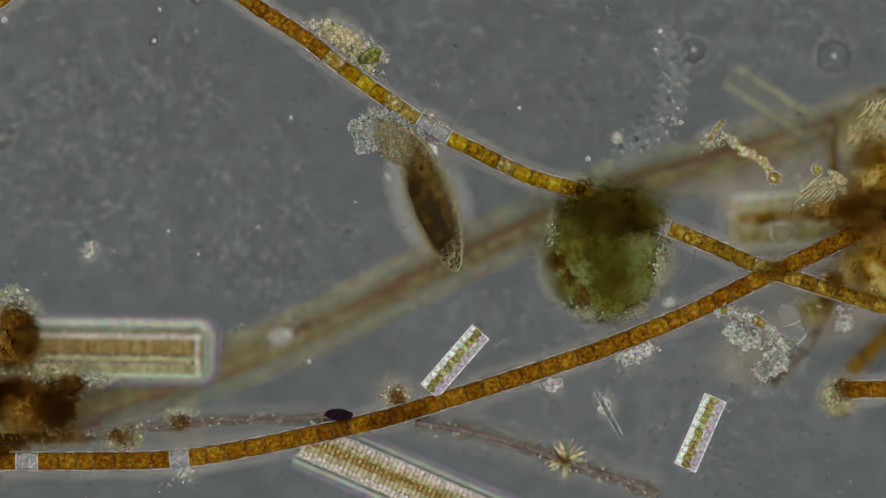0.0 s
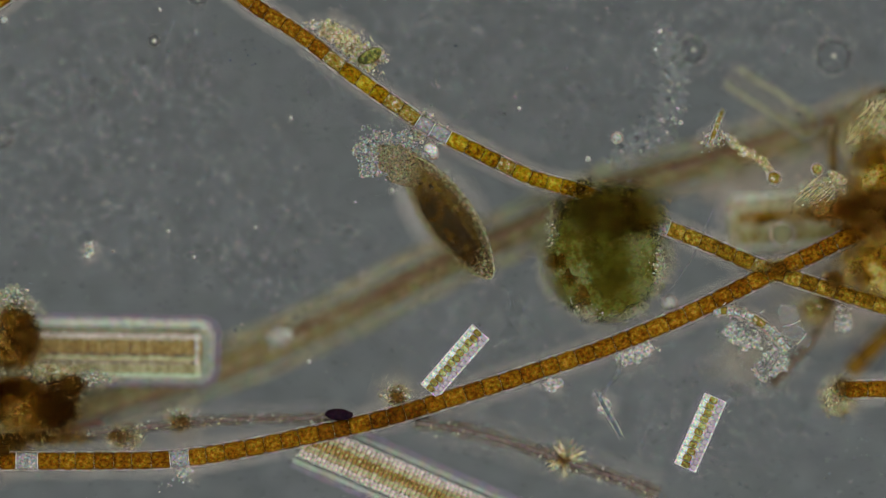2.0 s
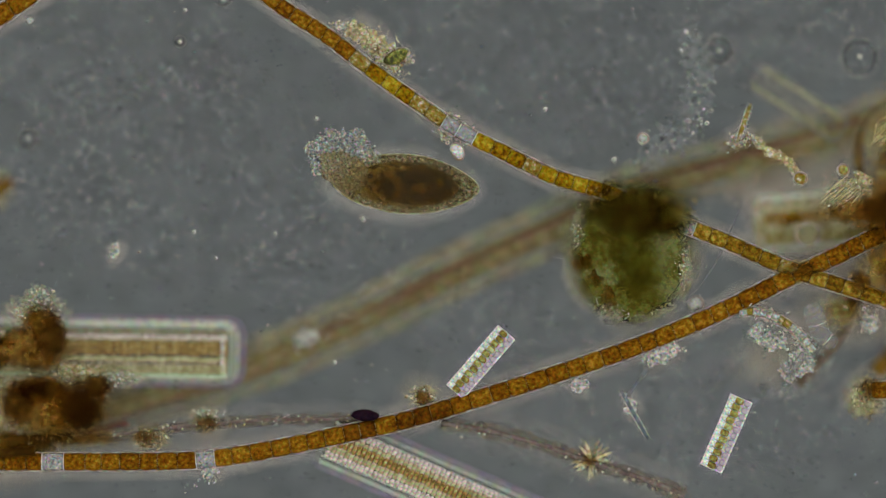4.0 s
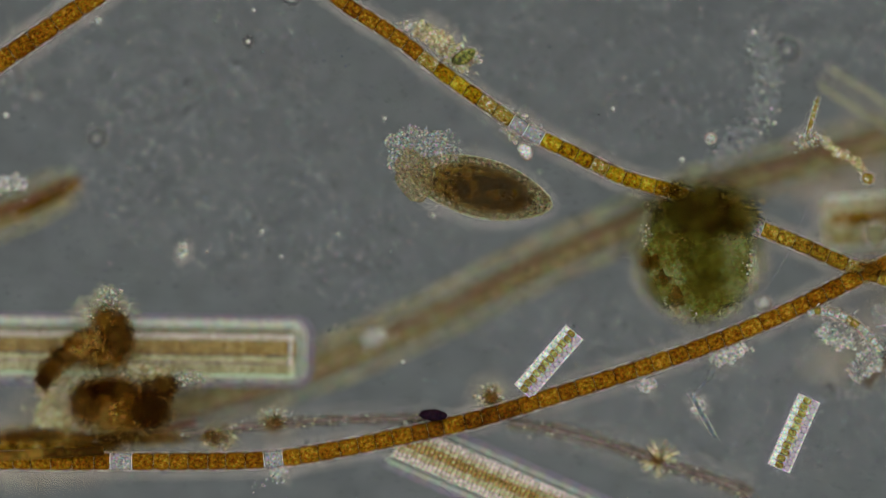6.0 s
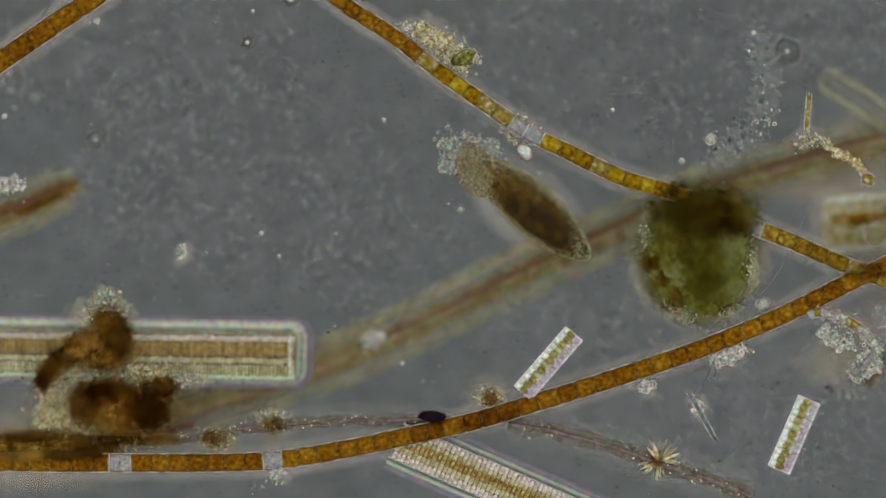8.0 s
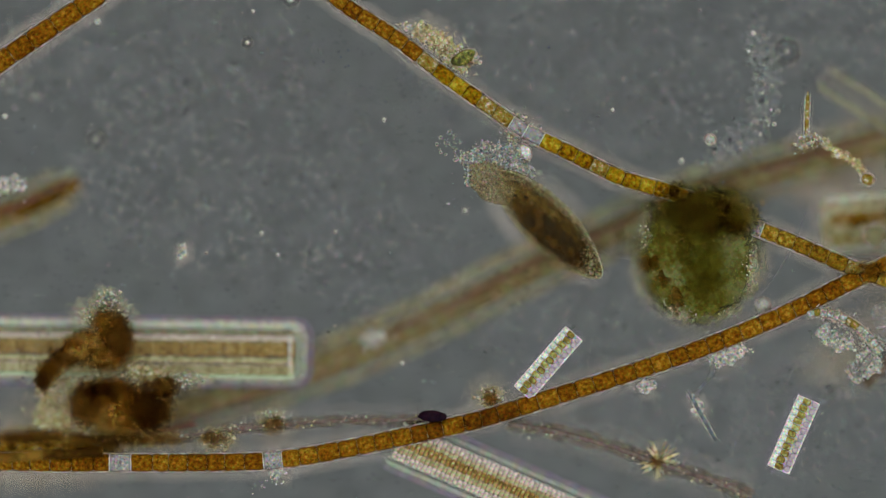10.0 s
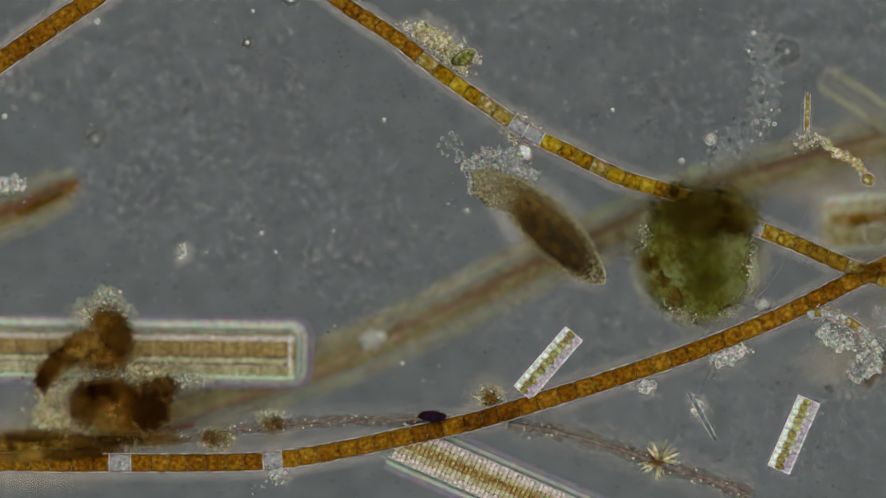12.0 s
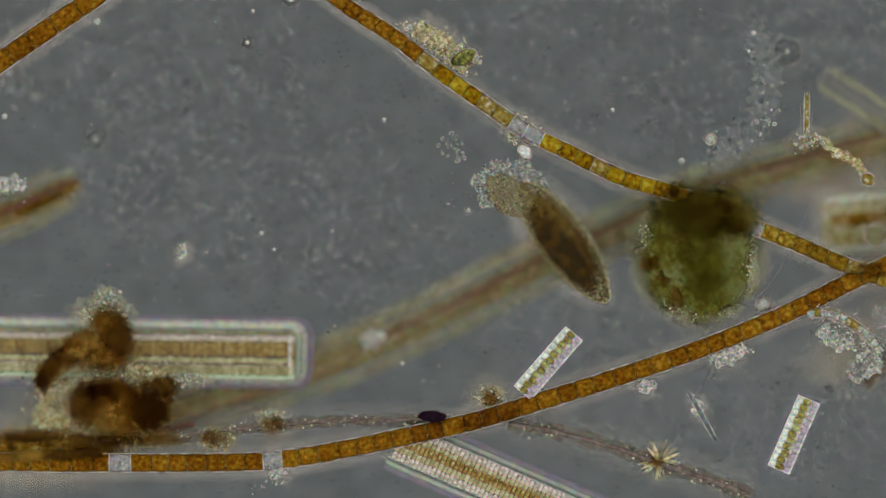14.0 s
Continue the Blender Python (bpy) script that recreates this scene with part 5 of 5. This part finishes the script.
def scatter(n, radii, size, low, seed, taper=0.0, lift=1.0):
    g = np.random.default_rng(seed)
    cs, rs = [], []
    for _ in range(n):
        d = g.normal(size=3); d[2] *= lift; d /= np.linalg.norm(d); q = g.uniform(low, 1) ** 0.5
        k = 1 - taper * max(0.0, d[0]) ** 2
        cs.append((d[0] * q * radii[0] * MM, d[1] * q * radii[1] * k * MM, d[2] * q * radii[2] * k * MM)); rs.append(g.uniform(*size))
    return cs, rs


gut = link("gut", soft_lump("gut", (92, 35, 12), 7, 0.12), GUTSOFT, animal, "dark brown gut contents")
gut.location = (0.010, 0, 0.010)
link("gut", soft_lump("gut", (62, 28, 8), 14, 0.1), GUTSOFT, animal, "darkest part of the gut").location = (0.030, 0.002, 0.016)
link("gut_wall", soft_lump("gut_wall", (110, 43, 6), 12, 0.06), GUTVEIL, animal, "amber-brown translucent gut wall").location.x = 0.0
tagged(link("skin_grain", grains("skin_grain", *scatter(760, (127, 51, 9), (0.8, 2.2), 0.62, 302, 0.28, 0.12), 1, 0.4, 302), SKINGRAIN, animal, "fine grains in the skin"), kind="stuff")
tagged(link("tail_grain", grains("tail_grain", *scatter(160, (30, 24, 12), (1.2, 3.4), 0.0, 305), 1, 0.4, 305), SKINGRAIN, animal, "clear grains in the tail"), kind="stuff").location.x = 0.096
loop = []
for a in np.linspace(0, 2 * math.pi, 49):
    ca, sa = math.cos(a), math.sin(a)
    loop.append(Vector((ca * 130 * MM, sa * 52.5 * (1 - 0.28 * max(0.0, ca) ** 2 - 0.12 * max(0.0, -ca) ** 2) * MM, 0)))
link("pellicle", tube("pellicle", loop, 1.2, 1.4, 6, 0.3, 4), FOLDG, animal, "thin pale outline")
head = link("head", soft_lump("head", (50, 35, 15), 9, 0.0, 4), LOBE, animal, "brownish clear front lobe")
tagged(link("head_grain", grains("head_grain", *scatter(420, (51, 36, 10), (0.7, 2.2), 0.3, 304), 1, 0.4, 304), SKINGRAIN, head, "fine grains in the lobe"), kind="stuff")
cs, rs = scatter(480, (64, 48, 6), (0.9, 2.8), 0.05, 303)
crown = link("crown", soft_lump("crown", (62, 46, 3), 21, 0.0, 5, 2.4), GELB, animal, "clear bluish-green granular crown")
tagged(link("granule", grains("granule", cs[:290], [r * 0.75 for r in rs[:290]], 1, 0.4, 303), FLOCB, crown, "clear bluish granules"), kind="stuff")
tagged(link("fold", folds("fold", cs[:110], 307, (4, 9)), FOLDC, crown, "thin pale membrane folds"), kind="stuff")
tagged(link("vesicle", rings("vesicle", cs[310:], [r * 0.9 for r in rs[310:]], 306, 0.35), FLOCB, crown, "clear ringed vesicles"), kind="stuff")

granules = thing("granule_cluster", "loose cluster of clear granules shed by the animal", "granules", pose(*plan(800, 255, 6)))
for k in range(34):
    a, q = g0.uniform(0, 6.28), g0.uniform(0, 1) ** 0.5
    rr = 5.5 if k == 0 else g0.uniform(1.5, 4)
    o = link("granule", rings("granule", [(0, 0, 0)], [rr * 0.8], 400 + k, 0.5), FLOCB, granules)
    o.location = ((-3 if k == 0 else math.cos(a) * q * 28) * MM, (20 if k == 0 else math.sin(a) * q * 27 - 8) * MM, 0)
speck = cell("tiny bright round grain drifting beside the animal", 829, 373, (4, 4, 4), 0, SHINE, 0, "drifting_grain", "drifting grains", 2.4)
speck_b = cell("tiny bright drifting grain", 589, 409, (2.2, 2.2, 2.2), 0, SHINE, 0, "drifting_grain", "drifting grains", 2.0)
speck_c = cell("tiny bluish drifting grain", 490, 449, (2.8, 2.8, 2.8), 0, FLOCB, 0, "drifting_grain", "drifting grains", 0)


def motions():
    # seconds and the animal's roll about its length
    rolls = [(0.0, 42), (1.0, 41), (1.5, 40), (2.0, 35), (2.4, 26), (2.7, 16), (3.2, 4), (6.0, 4), (6.5, 12), (7.0, 22), (7.5, 30), (8.0, 34), (9.2, 36), (11.0, 36), (14.0, 34)]

    def roll_at(t):
        return float(np.interp(t, [a for a, _ in rolls], [b for _, b in rolls]))

    # seconds, place of the body's middle, its turn clockwise
    walk(animal, [(t, pose(*plan(x, y, 4), roll_at(t), 0, -turn)) for t, x, y, turn in [
        (0, 929, 361, 70), (0.5, 938, 368, 66), (1, 948, 381, 63), (1.5, 956, 386, 62), (2, 960, 389, 55), (2.2, 953, 373, 44),
        (2.4, 930, 353, 36), (2.7, 905, 335, 22), (3, 889, 324, 12), (3.2, 868, 325, 8), (4.2, 836, 328, 4), (5.3, 826, 331, 6),
        (5.8, 840, 334, 10), (6, 850, 335, 14), (6.3, 868, 343, 22), (6.5, 882, 347, 26), (7, 907, 358, 35), (7.5, 926, 366, 40),
        (8, 944, 373, 41), (9.2, 962, 390, 44), (10.5, 974, 401, 45), (11, 974, 402, 45), (12, 976, 409, 45), (13, 986, 414, 46),
        (13.5, 991, 423, 49), (14, 998, 430, 54)]])

    def level(t, x, y, z, turn):
        """A place on the animal given as if it did not roll."""
        return Matrix.Rotation(-radians(roll_at(t)), 4, "X") @ pose(x * MM, -y * MM, z * MM, 0, 0, turn)

    walk(head, [(t, level(t, x, y, 0, turn)) for t, x, y, turn in
                [(0.0, -124, 24, 18), (1.0, -128, 25, 18), (1.5, -128, 24, 16), (2.0, -128, 16, 12), (2.4, -118, 2, -4), (2.7, -114, -12, -14), (3.0, -112, -16, -22), (3.2, -112, -18, -26), (5.3, -108, -16, -36), (6.0, -120, 4, -66),
                 (6.5, -126, 8, -66), (7.0, -126, 8, -60), (7.5, -126, 10, -50), (8.0, -126, 12, -36), (10.5, -124, 16, 4), (12.0, -124, 16, 4), (13.0, -124, 18, 6), (14.0, -126, 28, 12)]])
    walk(halo, [(t, level(t, -8, 0, -92, 0)) for t, _ in rolls])
    walk(crown, [(t, level(t, x, y, 3, turn)) for t, x, y, turn in
                 [(0.0, -146, 36, 66), (1.0, -152, 36, 62), (1.5, -152, 34, 60), (2.0, -152, 24, 50), (2.4, -148, 2, 32), (2.7, -144, -22, 18), (3.0, -136, -34, 10), (3.2, -132, -38, 6), (5.3, -104, -48, -4), (6.0, -120, -36, -2),
                  (6.5, -138, -16, 4), (7.0, -142, -4, 10), (7.5, -142, 0, 16), (8.0, -144, 2, 20), (10.5, -140, -8, 38), (12.0, -142, -6, 40), (13.0, -142, 0, 43), (14.0, -142, 20, 52)]])
    walk(granules, [(t, pose(*plan(x, y, 6), 0, 0, a)) for t, x, y, a in
                    [(0.0, 838, 240, 70), (1.5, 838, 243, 60), (2.0, 825, 240, 50), (3.0, 752, 252, 10), (3.2, 745, 254, 6), (5.3, 785, 248, 0), (6.0, 796, 254, 0), (8.0, 795, 246, 0), (10.5, 800, 256, 0), (14.0, 802, 257, 0)]])
    walk(speck, [(t, pose(*plan(x, y, 0))) for t, x, y in
                 [(0.0, 851, 318), (0.8, 854, 329), (1.5, 858, 337), (2.0, 859, 340), (2.4, 835, 344), (2.7, 807, 356), (3.0, 793, 369), (3.2, 782, 376), (4.2, 760, 392),
                  (5.3, 753, 400), (6.0, 766, 384), (6.5, 781, 374), (7.0, 799, 372), (7.5, 810, 370), (8.0, 815, 371), (11.0, 825, 373), (14.0, 829, 373)]])
    walk(speck_b, [(t, pose(*plan(x, y, 0))) for t, x, y in [(0.0, 622, 405), (1.5, 619, 404), (3.0, 613, 412), (6.0, 597, 416), (8.0, 595, 413), (14.0, 588, 409)]])
    walk(speck_c, [(t, pose(*plan(x, y, 0))) for t, x, y in [(0.0, 516, 453), (3.0, 505, 459), (6.5, 496, 455), (11.0, 490, 449), (14.0, 485, 442)]])
    walk(thin_rod, [(t, plan_rod(x, y, tilt, dip)) for t, x, y, tilt, dip in
                    [(0.0, 1429, 238, 35, 30), (1.5, 1432, 228, 24, 28), (2.0, 1433, 228, 21, 25), (3.0, 1433, 222, 20, 22), (5.5, 1441, 213, 19, 22),
                     (6.5, 1433, 203, 13, 10), (7.5, 1429, 202, 6, 4), (11.0, 1428, 202, 2, 0), (14.0, 1427, 202, 1, 0)]])


def plan_rod(x, y, tilt, dip):
    """The standing rod: tilt to the right of upright in the plan, dip out of it."""
    return Matrix.Translation(plan(x, y, 3)) @ pose(0, 0, 0, 0, 0, 90 - tilt) @ pose(0, 0, 0, 0, dip, 0)


motions()
